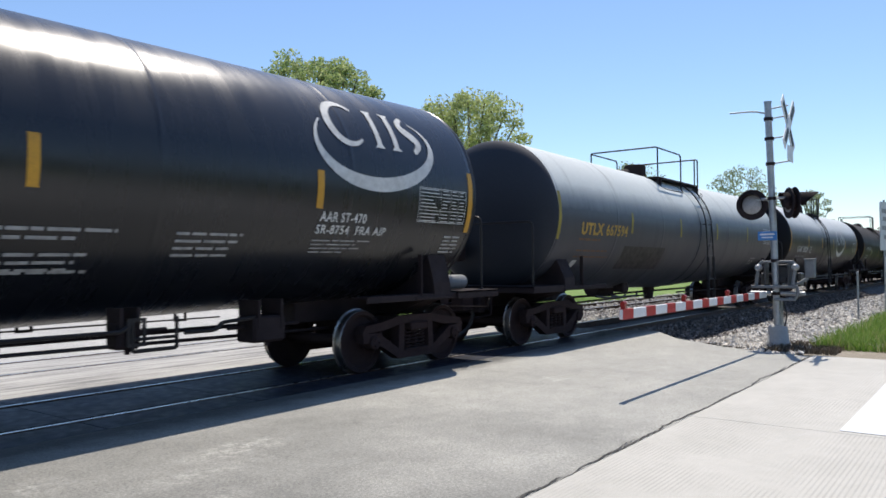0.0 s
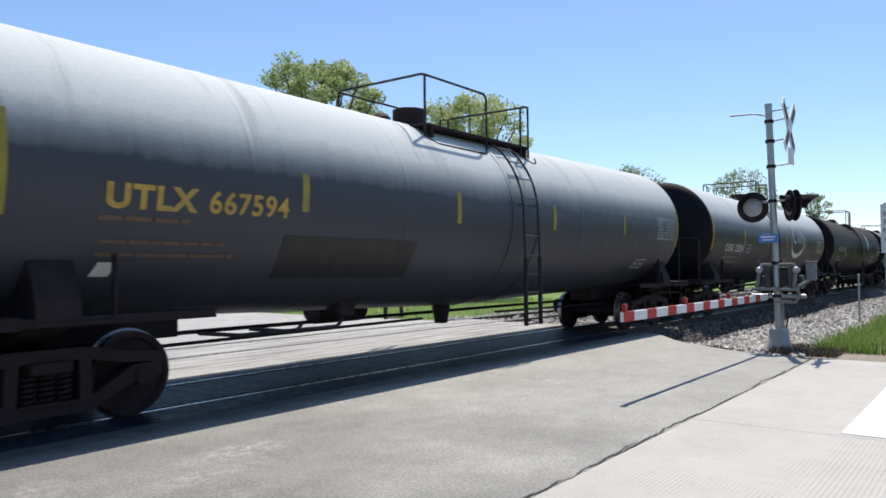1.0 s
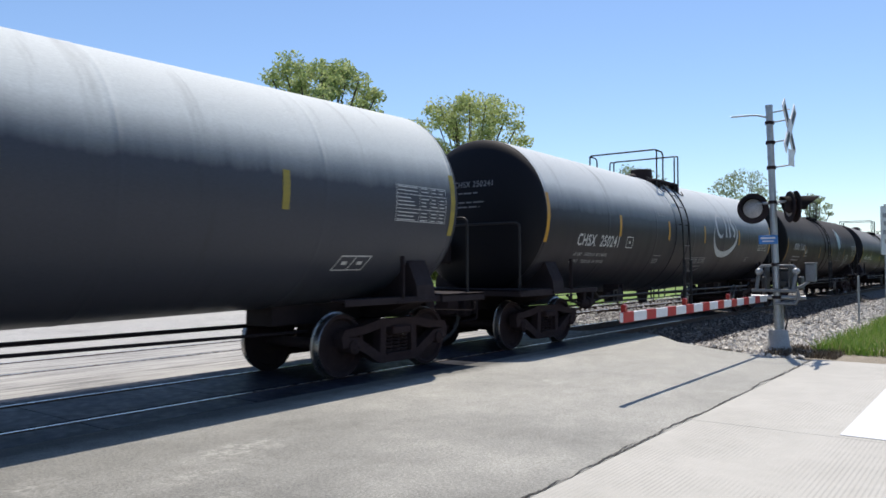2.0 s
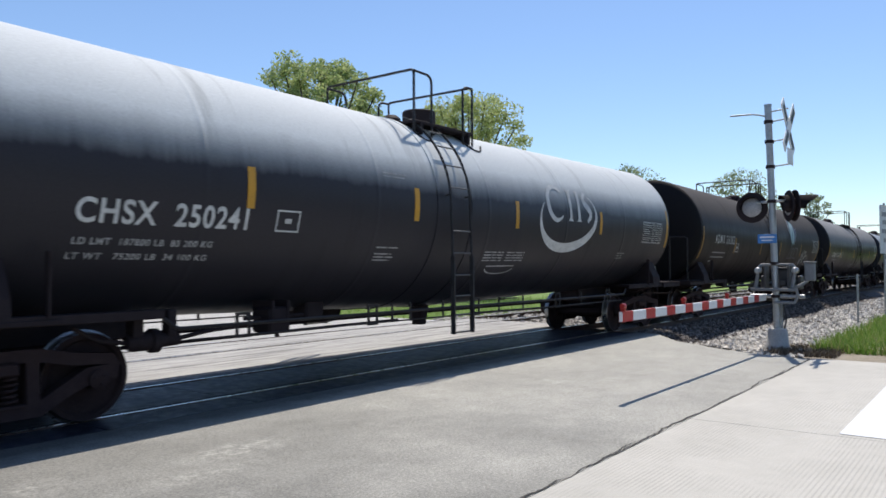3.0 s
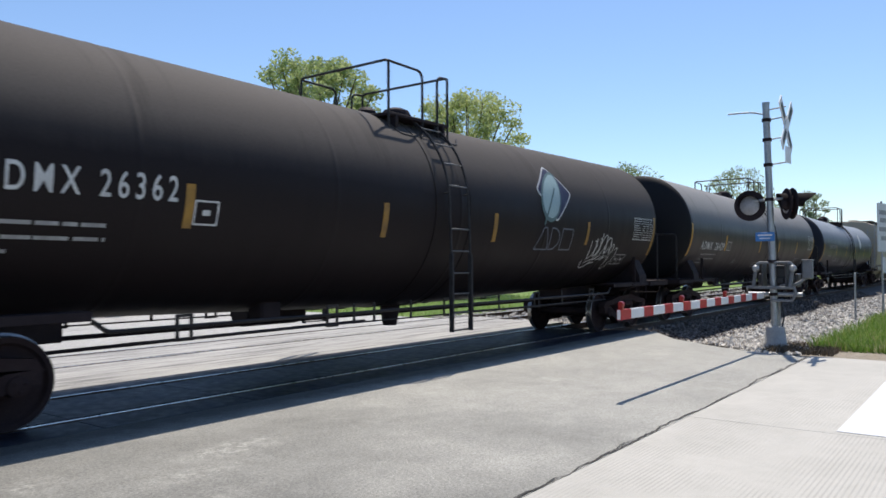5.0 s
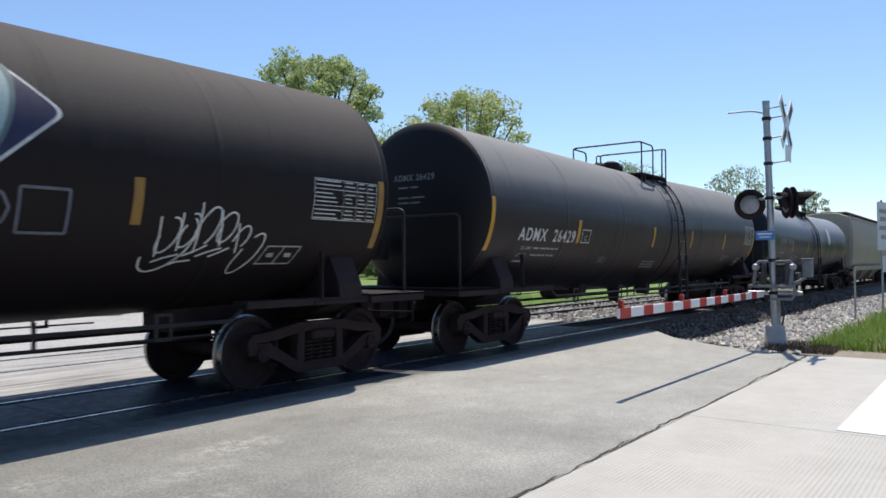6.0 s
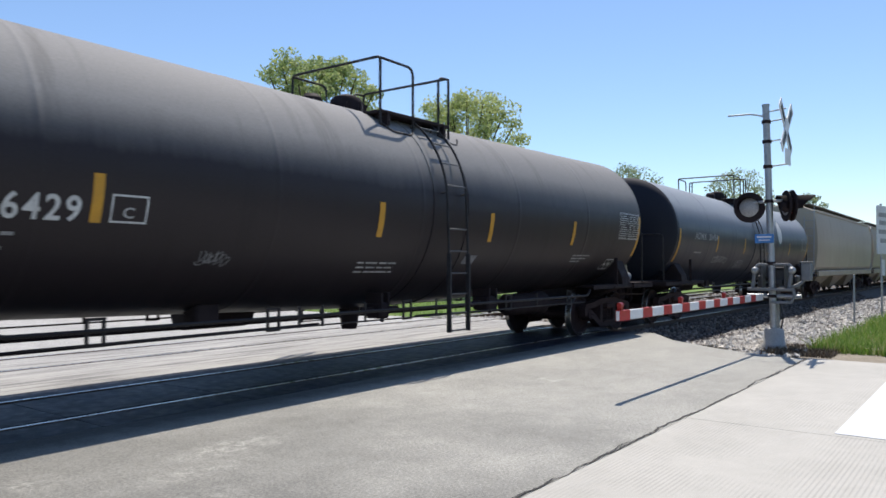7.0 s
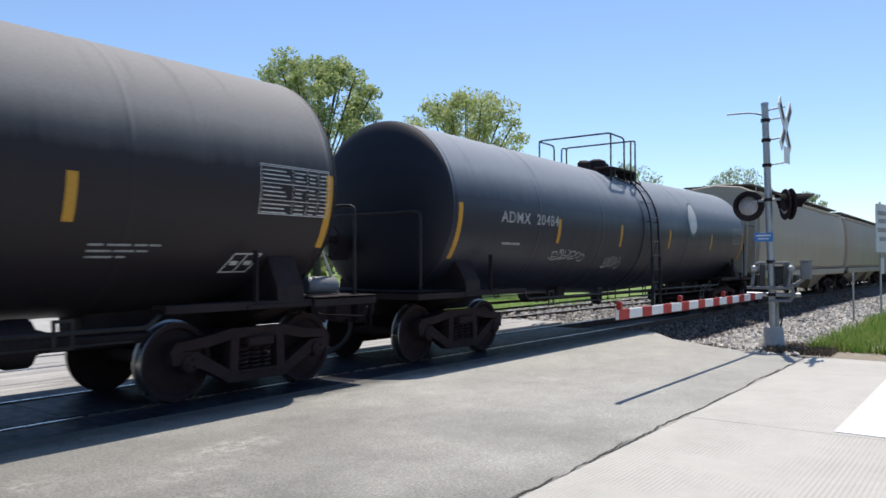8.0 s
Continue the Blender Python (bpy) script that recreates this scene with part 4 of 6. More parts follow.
def tank_car(label, paint, plat, dome_x, ladder_x, tall=4.70, square=False, stripes=(), stripe_mat="stripe", belly=(-5.9, 5.9), brake=-1, big_cylinder=False, shell=(R_TANK, Z_TANK), group="tank cars of the train", truck_ends=(-TRUCK_X, TRUCK_X)):
    """A whole tank car about its middle on the rails. plat: the ends of the roof platform along the car."""
    car = thing("tank_car", Matrix(), label, "tank car", group)
    SHELL[:] = shell
    lift = max(0.0, shell[0] + shell[1] - R_TANK - Z_TANK)
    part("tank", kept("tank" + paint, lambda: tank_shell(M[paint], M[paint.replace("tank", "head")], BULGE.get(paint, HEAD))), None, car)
    for x in (ladder_x - 0.42, ladder_x + 0.48):
        part("band", band(0.11, x, M[paint]), None, car)
    for s in (-1, 1):
        turn = 0 if s > 0 else math.pi
        for name, mesh, x in (("stub_sill", stub_sill, 7.35), ("end_platform", platform_plate, 8.55), ("coupler", coupler, 9.30), ("air_hose", air_hose, 8.95), ("draft_gear", draft_gear, 9.08)):
            ob = part(name, kept(name, mesh), None, car)
            ob.location = (s * x, 0, 0.84 if name == "coupler" else 0)
            ob.rotation_euler = (0, 0, turn)
        cradle = part("saddle", kept("saddle%.2f" % shell[0], saddle), None, car)
        cradle.location, cradle.rotation_euler = (s * TRUCK_X, 0, 0), (0, 0, turn + math.pi)
        part("end_rail", kept("end_rail", lambda: end_rail(2.38, 1.31)), None, car).location = (s * 8.87, 0, 0)
        for side in (-1, 1):
            walkway = part("side_sill", kept("side_sill", lambda: mesh_of("side_sill", box(box(B(), 2.1, 0.26, 0.035, z=1.12, bevel=0.006), 2.1, 0.025, 0.09, y=-0.12, z=1.09, bevel=0.004), M["black_steel"])), None, car)
            walkway.location = (s * 6.98, side * 1.30, 0)
            walkway.rotation_euler = (0, 0, 0 if side < 0 else math.pi)
    hb = part("hand_brake", kept("hand_brake", hand_brake), None, car)
    hb.location = (brake * 9.0, -brake * 0.52, 1.95)
    hb.rotation_euler = (0, 0, 0 if brake < 0 else math.pi)
    part("brake_wheel", kept("brake_wheel", brake_wheel), None, hb)
    for k in range(6):
        part("spoke", kept("wheel_spoke", wheel_spoke), None, hb).rotation_euler = (k * math.tau / 6, 0, 0)
    if paint in ("tank_dusty", "tank_black"):
        part("brace", kept("brace", lambda: mesh_of("brace", rod(B(), (8.90, -0.97, 1.14), (8.47, -0.97, 1.97), 0.022, 8), M["pale_rod"])), None, car, "bare galvanised brace")
    if paint in ("tank_gloss", "tank_black"):
        part("brake_cylinder", kept("brake_cylinder", lambda: mesh_of("brake_cylinder", lathe(B(), [(-0.30, 0), (-0.30, 0.09), (-0.26, 0.12), (0.2, 0.12), (0.26, 0.08), (0.26, 0.0)], 20, Matrix.Translation((8.6, -0.95, 1.285))), M["case_grey"], 40)), None, car, "pale steel cylinder on the end platform")
    if belly:
        for side in (0, math.pi):
            part("belly_rail", kept("belly_rail%.1f" % belly[1], lambda: belly_rail(*belly)), None, car).rotation_euler = (0, 0, side)
            part("belly_rod", kept("belly_rod%.1f" % belly[1], lambda: belly_rod(belly[0] + 0.3, belly[1] - 0.3)), None, car).rotation_euler = (0, 0, side)
            for x, wide in ((-4.9, True), (-2.71, True), (-2.3, False), (-1.9, False), (-1.1, False), (-0.2, True), (0.5, False), (1.3, False), (2.6, True), (3.6, False), (4.9, True)):
                if x > belly[1]:
                    continue
                h = part("hanger", kept("hanger%d" % wide, lambda: hanger(wide)), None, car)
                h.location = (x if side == 0 else -x, 0, 0)
                h.rotation_euler = (0, 0, side)
    part("brake_rigging", kept("brake_rigging", lambda: mesh_of("brake_rigging", rod(rod(rod(B(), (-6.2, 0.5, 0.72), (6.2, 0.5, 0.72), 0.03, 6), (-6.2, -0.35, 0.66), (-1.0, -0.35, 0.7), 0.022, 6), (1.2, -0.4, 0.7), (6.2, -0.4, 0.66), 0.022, 6), M["black_steel"])), None, car)
    part("brake_valve", kept("brake_valve", lambda: mesh_of("brake_valve", box(B(), 0.34, 0.3, 0.26, x=-3.1, y=-0.5, z=0.98, bevel=0.03), M["black_steel"])), None, car)
    if big_cylinder:
        part("main_brake_cylinder", kept("main_brake", lambda: mesh_of("main_brake_cylinder", rod(lathe(B(), [(3.5, 0.0), (3.5, 0.16), (3.58, 0.21), (4.55, 0.21), (4.66, 0.245), (4.86, 0.245), (4.92, 0.14), (5.1, 0.08), (5.1, 0.0)], 18, Matrix.Translation((0, -0.72, 0.80))), (5.0, -0.72, 0.78), (6.2, -0.72, 0.76), 0.065, 8), M["black_steel"], 40)), None, car)
    part("air_tank", kept("air_tank", lambda: mesh_of("air_tank", lathe(B(), [(-0.55, 0), (-0.55, 0.2), (-0.5, 0.22), (0.5, 0.22), (0.55, 0.2), (0.55, 0)], 18, Matrix.Translation((-2.2, 0.5, 0.90))), M["black_steel"], 40)), None, car)
    part("outlet", kept("outlet", lambda: mesh_of("outlet", box(lathe(B(), [(-0.5, 0.0), (-0.5, 0.12), (0.0, 0.2), (0.0, 0.0)], 16, Matrix.Translation((0, 0, 1.05)) @ Matrix.Rotation(radians(-90), 4, "Y")), 0.5, 0.3, 0.08, z=0.93), M["black_steel"])), None, car)
    xl, xm, xr = plat
    for turn in (0, math.pi):
        flip = 1 if turn == 0 else -1
        for name, mesh, x in (("roof_walk", roof_walk(*((xl, xr) if flip > 0 else (-xr, -xl))), 0), ("hoop", hoop(flip * (xm - xl), tall), flip * xl), ("hoop", hoop(flip * -0.28, tall), flip * xr),
                              ("side_brace", side_foot(xm - xl), flip * xl if flip > 0 else -xm), ("side_brace", side_foot(0.5), flip * xr - 0.25)):
            ob = part(name, mesh, None, car)
            ob.location = (flip * x, 0, lift)
            ob.rotation_euler = (0, 0, turn)
    for x in (xl, xr):
        part("cross_rail", kept("cross_rail%.2f" % tall, lambda: cross_rail(tall)), None, car).location = (x, 0, lift)
    dome = part("manway", kept("manway%d" % square, lambda: manway(square)), None, car)
    dome.location = (dome_x, 0, lift)
    for k in range(8):
        a = k * math.tau / 8
        part("bolt", kept("bolt", lambda: mesh_of("bolt", rod(B(), (0, 0, 3.98), (0, 0, 4.14), 0.02, 6), M["black_steel"])), None, dome).location = (0.31 * math.cos(a), 0.31 * math.sin(a), 0)
    part("valve_cover", kept("valve", lambda: mesh_of("valve_cover", lathe(B(), [(-0.14, 0.0), (-0.14, 0.16), (0.14, 0.16), (0.2, 0.1), (0.21, 0.0)], 20, Matrix.Translation((0, 0, 3.97)) @ Matrix.Rotation(radians(-90), 4, "Y")), M["black_steel"], 40)), None, car).location = (dome_x - 0.75, 0, lift)
    make_ladder(car, ladder_x, 0)
    make_ladder(car, ladder_x, math.pi)
    for x, z0, z1 in stripes:
        part("reflective_stripe", on_tank(patch(B(), x - 0.055, x + 0.055, z0, z1)), M[stripe_mat], car)
    running_gear(car, truck_ends)
    return car


def artwork(car, name, bm, mat, lift=0.008):
    return part(name, on_tank(bm, lift), M[mat], car)


def stripes_at(low, *xs, ends=(-8.14, 8.14), drop=0.0):
    """Reflective stripes: short ones at xs along the side from the height low, and a long one at either end."""
    return [(x, low, low + 0.47) for x in xs] + [(x, low - 0.22 - drop, low + 0.73 - drop) for x in ends]


CARS = []


def head_mark(car, top, seed, text, bulge=HEAD):
    """The faded mark and lines of small print on the car's leading head."""
    bm = lettering(text, -0.32, 0.58, top, 0.12)
    part("head_mark", on_head(small_print(bm, -0.2, top - 0.10, (0.45, 0.0, 0.6, 0.5), 0.04, 0.05, seed), bulge), M["letter_faint"], car)


def slung_box(car, x, y, z, sx, sy, sz):
    """A valve or reservoir case hung below the belly on two straps, with its pipe."""
    bm = box(B(), sx, sy, sz, x=x, y=y, z=z, bevel=0.03)
    for k in (-0.35, 0.35):
        box(bm, 0.04, sy + 0.02, 1.16 - z, x=x + k * sx, y=y, z=(1.16 + z) / 2)
    rod(bm, (x, y - sy * 0.3, z - sz / 2 - 0.05), (x, y - sy * 0.3, z), 0.03, 8)
    rod(bm, (x - sx / 2 - 0.25, y, z + 0.03), (x + sx / 2 + 0.35, y, z + 0.03), 0.022, 8)
    part("slung_case", bm, M["black_steel"], car)


def hose_cluster(car, x):
    """The valve cluster behind the leading truck: a stubby body, flanges and bent pipes."""
    bm = lathe(B(), [(-0.30, 0.0), (-0.30, 0.07), (-0.24, 0.10), (-0.05, 0.10), (-0.03, 0.13), (0.05, 0.13), (0.07, 0.08), (0.30, 0.07), (0.34, 0.0)], 14, Matrix.Translation((x, -1.15, 0.80)))
    box(bm, 0.12, 0.16, 0.30, x=x - 0.2, y=-1.15, z=0.97, bevel=0.01)
    box(bm, 0.10, 0.14, 0.30, x=x + 0.2, y=-1.15, z=0.97, bevel=0.01)
    pipe(bm, [(x - 0.85, -1.15, 0.99), (x - 0.6, -1.15, 0.84), (x - 0.3, -1.15, 0.80)], 0.025, 8, 0.1)
    pipe(bm, [(x + 0.3, -1.15, 0.80), (x + 0.7, -1.15, 0.86), (x + 1.1, -1.15, 0.88)], 0.025, 8, 0.1)
    part("control_valve", bm, M["black_steel"], car)


def add_car(car, x0):
    CARS.append((car, x0))
    return car


# glossy black car with the crescent logo
c = add_car(tank_car("glossy black tank car with white crescent logo and yellow stripes", "tank_gloss", (-1.3, -0.7, 0.4), 0.1, -0.95, belly=(-5.9, 2.6), stripes=stripes_at(2.29, -4.9, -1.8, 1.50, 4.92), shell=(1.61, 2.615)), 1.61)
slung_box(c, 2.55, -1.22, 0.88, 0.26, 0.24, 0.28)
slung_box(c, 4.50, -0.97, 0.80, 0.50, 0.36, 0.32)
part("step", pipe(pipe(pipe(B(), [(2.56, -1.37, 1.05), (2.56, -1.37, 0.72), (3.06, -1.37, 0.72), (3.06, -1.37, 1.05)], 0.022, 6, 0.03), [(2.56, -1.37, 0.84), (3.06, -1.37, 0.84)], 0.018, 6),
                  [(3.2, -1.3, 0.86), (3.6, -1.3, 0.86), (3.75, -1.2, 0.93), (4.3, -1.1, 0.95)], 0.024, 6, 0.06), M["rail_pipe"], c)
artwork(c, "logo", swoosh_logo(6.09, 3.36, 1.15), "letter_white")
artwork(c, "stencil", lettering("AAR ST-470", 4.96, 5.80, 2.13, 0.13), "letter_white")
artwork(c, "stencil", lettering("SR-8754  FRA AIP", 4.93, 6.24, 1.97, 0.12), "letter_white")
artwork(c, "small_print", small_print(B(), 4.92, 1.89, (1.05, 0.8, 0.9, 0.6), 0.025, 0.03, 2), "letter_dull")
artwork(c, "small_print", small_print(B(), 3.0, 1.94, (0.85, 0.8, 0.7, 0.7), 0.045, 0.04, 3), "letter_dull")
artwork(c, "small_print", small_print(B(), 1.15, 1.95, (1.2, 0.8, 0.0, 0.95, 0.85, 0.8), 0.05, 0.035, 4), "letter_dull")
artwork(c, "small_print", small_print(B(), 1.15, 1.50, (1.0, 0.0), 0.05, 0.035, 14), "letter_dull")
artwork(c, "small_print", small_print(B(), 7.62, 2.00, (0.4, 0.42, 0.4, 0.42, 0.38), 0.04, 0.025, 16), "letter_dull")
artwork(c, "data_panel", data_table(6.86, 8.02, 2.20, 2.71), "letter_white")

# weathered grey car
c = add_car(tank_car("weathered dark grey tank car with yellow stencilled lettering", "tank_grey", (-1.65, 0.12, 1.57), -0.87, 0.55, square=True, stripe_mat="stripe_faded", belly=(),
                     stripes=stripes_at(2.27, -4.70, -1.49, 1.60, 4.84, ends=(-8.18, 8.18)), truck_ends=(-7.55, 7.42)), 21.07)
artwork(c, "reporting_mark", lettering("UTLX", -7.23, -6.21, 2.17, 0.255, 0.042), "letter_yellow")
artwork(c, "reporting_mark", lettering("667594", -6.07, -4.96, 2.175, 0.25, 0.025), "letter_yellow")
artwork(c, "small_print", small_print(B(), -7.28, 2.10, (1.0, 0.0), 0.07, 0.05, 5), "letter_orange")
artwork(c, "small_print", small_print(B(), -7.23, 1.85, (1.45, 1.6), 0.055, 0.09, 6), "letter_orange")
artwork(c, "repaint_patch", patch(B(), -4.95, -2.43, 1.37, 1.97, 0.0), "patch_dark")
artwork(c, "placard", patch(B(), -7.22, -7.02, 1.42, 1.60, 0.25), "letter_white", 0.02)
artwork(c, "data_panel", data_table(6.84, 8.00, 2.23, 2.75), "letter_white")
artwork(c, "placard", outline(5.9, 6.5, 1.45, 1.7, 0.4, 2), "letter_white")
for x in (-7.6, -6.9):
    part("belly_pipe", pipe(B(), [(x + 1.6, -1.2, 0.86), (x + 2.1, -1.25, 0.80), (x + 3.0, -1.25, 0.80), (x + 3.1, -1.25, 0.9)], 0.024, 8, 0.06), M["rail_pipe"], c)

# dusty black car with the crescent logo
c = add_car(tank_car("dusty black tank car with white lettering and crescent logo", "tank_dusty", (-1.3, -0.85, 0.3), 0.02, -0.95, square=True, stripes=stripes_at(2.25, -4.90, -1.91, 0.89, 4.28, ends=(-8.18, 8.13))), 40.46)
artwork(c, "reporting_mark", lettering("CHSX  250241", -6.88, -4.91, 2.0, 0.25), "letter_white")
artwork(c, "weight_line", lettering("LD LMT  187800 LB  83 200 KG", -6.86, -5.31, 1.775, 0.078, 0.03, 1.15), "letter_dull")
artwork(c, "weight_line", lettering("LT WT   75200 LB  34 100 KG", -6.88, -5.33, 1.61, 0.078, 0.03, 1.15), "letter_dull")
head_mark(c, 3.12, 31, "CHSX 250241")
artwork(c, "inspection_box", outline(-4.50, -4.14, 2.0, 2.26), "letter_white")
hose_cluster(c, -5.9)
slung_box(c, -4.18, -1.0, 0.92, 0.34, 0.36, 0.32)
artwork(c, "logo", swoosh_logo(2.87, 2.63, 1.14), "letter_white")
artwork(c, "small_print", small_print(B(), 0.04, 1.84, (0.6, 0.6, 0.58, 0.6), 0.03, 0.02, 9), "letter_dull")
artwork(c, "small_print", small_print(B(), 0.75, 1.84, (0.6, 0.58, 0.6, 0.6), 0.03, 0.02, 19), "letter_dull")
artwork(c, "small_print", small_print(B(), -2.65, 1.86, (0.45, 0.0, 0.35, 0.4, 0.35), 0.028, 0.02, 10), "letter_dull")
artwork(c, "small_print", small_print(B(), -2.62, 2.90, (0.5, 0.45), 0.028, 0.02, 20), "letter_dull")
artwork(c, "small_print", small_print(B(), 5.4, 1.86, (0.4, 0.3, 0.35), 0.03, 0.03, 21), "letter_dull")
bm = B()
stroke(bm, [Vector((0.26 + 0.9 * k / 8, 1.57)) for k in range(9)], 0.012)
stroke(bm, [Vector((0.70 + 0.44 * math.cos(math.pi * (1 + k / 12)), 1.52 + 0.11 * math.sin(math.pi * (1 + k / 12)))) for k in range(13)], 0.012)
artwork(c, "stencil_arc", bm, "letter_dull")
artwork(c, "data_panel", data_table(6.58, 7.76, 2.12, 2.62), "letter_white")

# sooty car with the leaf logo and a sprayed tag
c = add_car(tank_car("sooty brown-black tank car with leaf logo and sprayed tag", "tank_brown", (-1.12, -0.3, 0.37), 0.18, -0.2, stripe_mat="stripe_sooty", stripes=stripes_at(1.97, -4.92, -1.80, 1.01, 4.54, ends=(-8.09, 8.12))), 59.57)
artwork(c, "reporting_mark", lettering("ADMX 26362", -7.00, -5.07, 2.24, 0.265, 0.008, 1.45), "letter_white")
artwork(c, "small_print", small_print(B(), -7.03, 1.98, (1.25, 1.25, 0.4), 0.055, 0.09, 11), "letter_dull")
head_mark(c, 2.95, 32, "ADMX 26362", BULGE["tank_brown"])
artwork(c, "inspection_box", outline(-4.86, -4.55, 2.01, 2.28), "letter_white")
rim, plate, edge, blade, vein = leaf_logo(3.14, 2.97, 0.70)
artwork(c, "logo_rim", rim, "letter_white", 0.006)
artwork(c, "logo_plate", plate, "logo_blue", 0.009)
artwork(c, "logo_leaf_edge", edge, "logo_dark_green", 0.012)
artwork(c, "logo_leaf", blade, "logo_green", 0.015)
artwork(c, "logo_vein", vein, "logo_dark_green", 0.018)
for corners in (((2.44, 1.86), (2.94, 1.86), (2.80, 2.27), (2.68, 2.27)), ((2.98, 1.86), (3.16, 1.87), (3.30, 1.96), (3.34, 2.08), (3.28, 2.20), (3.14, 2.27), (2.98, 2.27)),
                ((3.42, 1.86), (3.86, 1.86), (3.86, 2.27), (3.42, 2.27))):
    bm = B()
    loop = [Vector(p) for p in corners]
    for a, b in zip(loop, loop[1:] + loop[:1]):
        stroke(bm, [a.lerp(b, k / 6) for k in range(7)], 0.014)
    artwork(c, "logo_outline", bm, "logo_pale", 0.010)
artwork(c, "sprayed_tag", scrawl(4.76, 1.85, 1.42, 0.92, 18), "letter_white")
artwork(c, "data_panel", data_table(6.88, 8.03, 2.13, 2.65), "letter_white")
artwork(c, "placard", outline(6.2, 6.75, 1.50, 1.77, 0.4, 2), "letter_dull")

# matt black car
c = add_car(tank_car("matt black tank car with white stencilled lettering", "tank_black", (-0.35, 0.42, 1.36), -0.08, 0.72, big_cylinder=True, stripes=stripes_at(1.97, -4.95, -0.91, 1.87, 4.90, ends=(-8.18, 8.18))), 78.72)
slung_box(c, -0.4, -0.97, 0.90, 0.22, 0.30, 0.24)
slung_box(c, 2.46, -0.97, 0.89, 0.32, 0.34, 0.25)
artwork(c, "reporting_mark", lettering("ADMX  26429", -7.25, -5.10, 1.97, 0.25, 0.018, 1.2), "letter_white")
artwork(c, "weight_line", lettering("LD LMT", -7.04, -6.66, 1.795, 0.065, 0.03), "letter_dull")
artwork(c, "weight_line", lettering("LT WT", -7.08, -6.76, 1.65, 0.065, 0.03), "letter_dull")
artwork(c, "small_print", small_print(B(), -6.60, 1.85, (0.95, 0.90), 0.05, 0.095, 12), "letter_dull")
artwork(c, "small_print", small_print(B(), -7.12, 1.56, (0.48,), 0.05, 0.09, 22), "letter_dull")
head_mark(c, 3.02, 33, "ADMX 26429", BULGE["tank_black"])
artwork(c, "inspection_letter", lettering("C", -4.68, -4.56, 2.03, 0.11), "letter_dull")
artwork(c, "inspection_box", patch(patch(patch(patch(B(), -4.81, -4.79, 1.98, 2.26), -4.44, -4.42, 1.98, 2.26), -4.79, -4.44, 1.98, 2.0), -4.79, -4.44, 2.24, 2.26), "letter_white")
artwork(c, "worn_placard", patch(B(), 1.29, 1.62, 1.57, 1.73, 0.3), "letter_faint")
artwork(c, "sprayed_tag", scrawl(-3.70, 1.62, 0.42, 0.2, 27, 0.008), "letter_faint")
artwork(c, "small_print", small_print(B(), 5.15, 1.76, (0.8, 0.65, 0.45), 0.035, 0.035, 13), "letter_dull")
artwork(c, "small_print", small_print(B(), -1.15, 1.60, (0.8, 0.75, 0.8), 0.035, 0.04, 14), "letter_dull")
artwork(c, "data_panel", data_table(7.08, 8.17, 2.16, 2.75), "letter_white")
artwork(c, "placard", outline(6.80, 7.20, 1.37, 1.66, 0.4, 2), "letter_white")

# dull blue-black car
c = add_car(tank_car("dull blue-black tank car with faded lettering and logo", "tank_blue", (-1.18, -0.4, 0.29), 0.1, 0.0, stripes=stripes_at(1.98, -4.72, -1.75, 1.33, 4.81, ends=(-8.06, 8.12), drop=0.15), shell=(1.49, 2.44)), 97.9)
artwork(c, "reporting_mark", lettering("ADMX  20484", -6.85, -4.78, 2.30, 0.2), "letter_dull")
artwork(c, "small_print", small_print(B(), -6.7, 1.95, (0.6, 0.0), 0.06, 0.10, 15), "letter_dull")
artwork(c, "sprayed_tag", scrawl(-4.85, 1.75, 1.5, 0.25, 9), "letter_dull")
artwork(c, "sprayed_tag", scrawl(-2.3, 1.6, 0.9, 0.3, 10), "letter_dull")
rim, plate, edge, blade, vein = leaf_logo(3.35, 2.92, 0.70)
for spare in (rim, plate, vein):
    spare.free()
artwork(c, "logo_leaf_edge", edge, "logo_dark_green", 0.009)
artwork(c, "logo_leaf", blade, "letter_white", 0.012)
artwork(c, "data_panel", data_table(6.95, 8.05, 2.2, 2.7), "letter_dull")


# ---- covered hoppers ----
def hopper_body():
    """Bulging side walls, sloped ends, arched roof and the three discharge bays below."""
    bm = B()
    prof = [(-1.30, 1.22), (-1.50, 1.5), (-1.58, 2.2), (-1.58, 3.1), (-1.52, 3.7), (-1.38, 4.14), (-0.9, 4.36), (0, 4.46)]
    prof += [(-y, z) for y, z in prof[-2::-1]]
    rings = []
    for x in (-8.8, -8.74, -5.4, -2.7, 0, 2.7, 5.4, 8.74, 8.8):
        k = 0.985 if abs(x) > 8.78 else 1.0
        rings.append([bm.verts.new((x, y * k, 2.8 + (z - 2.8) * k)) for y, z in prof])
    for a, b in zip(rings, rings[1:]):
        for i in range(len(prof) - 1):
            bm.faces.new((a[i], b[i], b[i + 1], a[i + 1]))
        bm.faces.new((a[-1], b[-1], b[0], a[0]))
    bm.faces.new(rings[0])
    bm.faces.new(rings[-1][::-1])
    bmesh.ops.recalc_face_normals(bm, faces=bm.faces)
    return mesh_of("body", bm, M["hopper_grey"], 25)


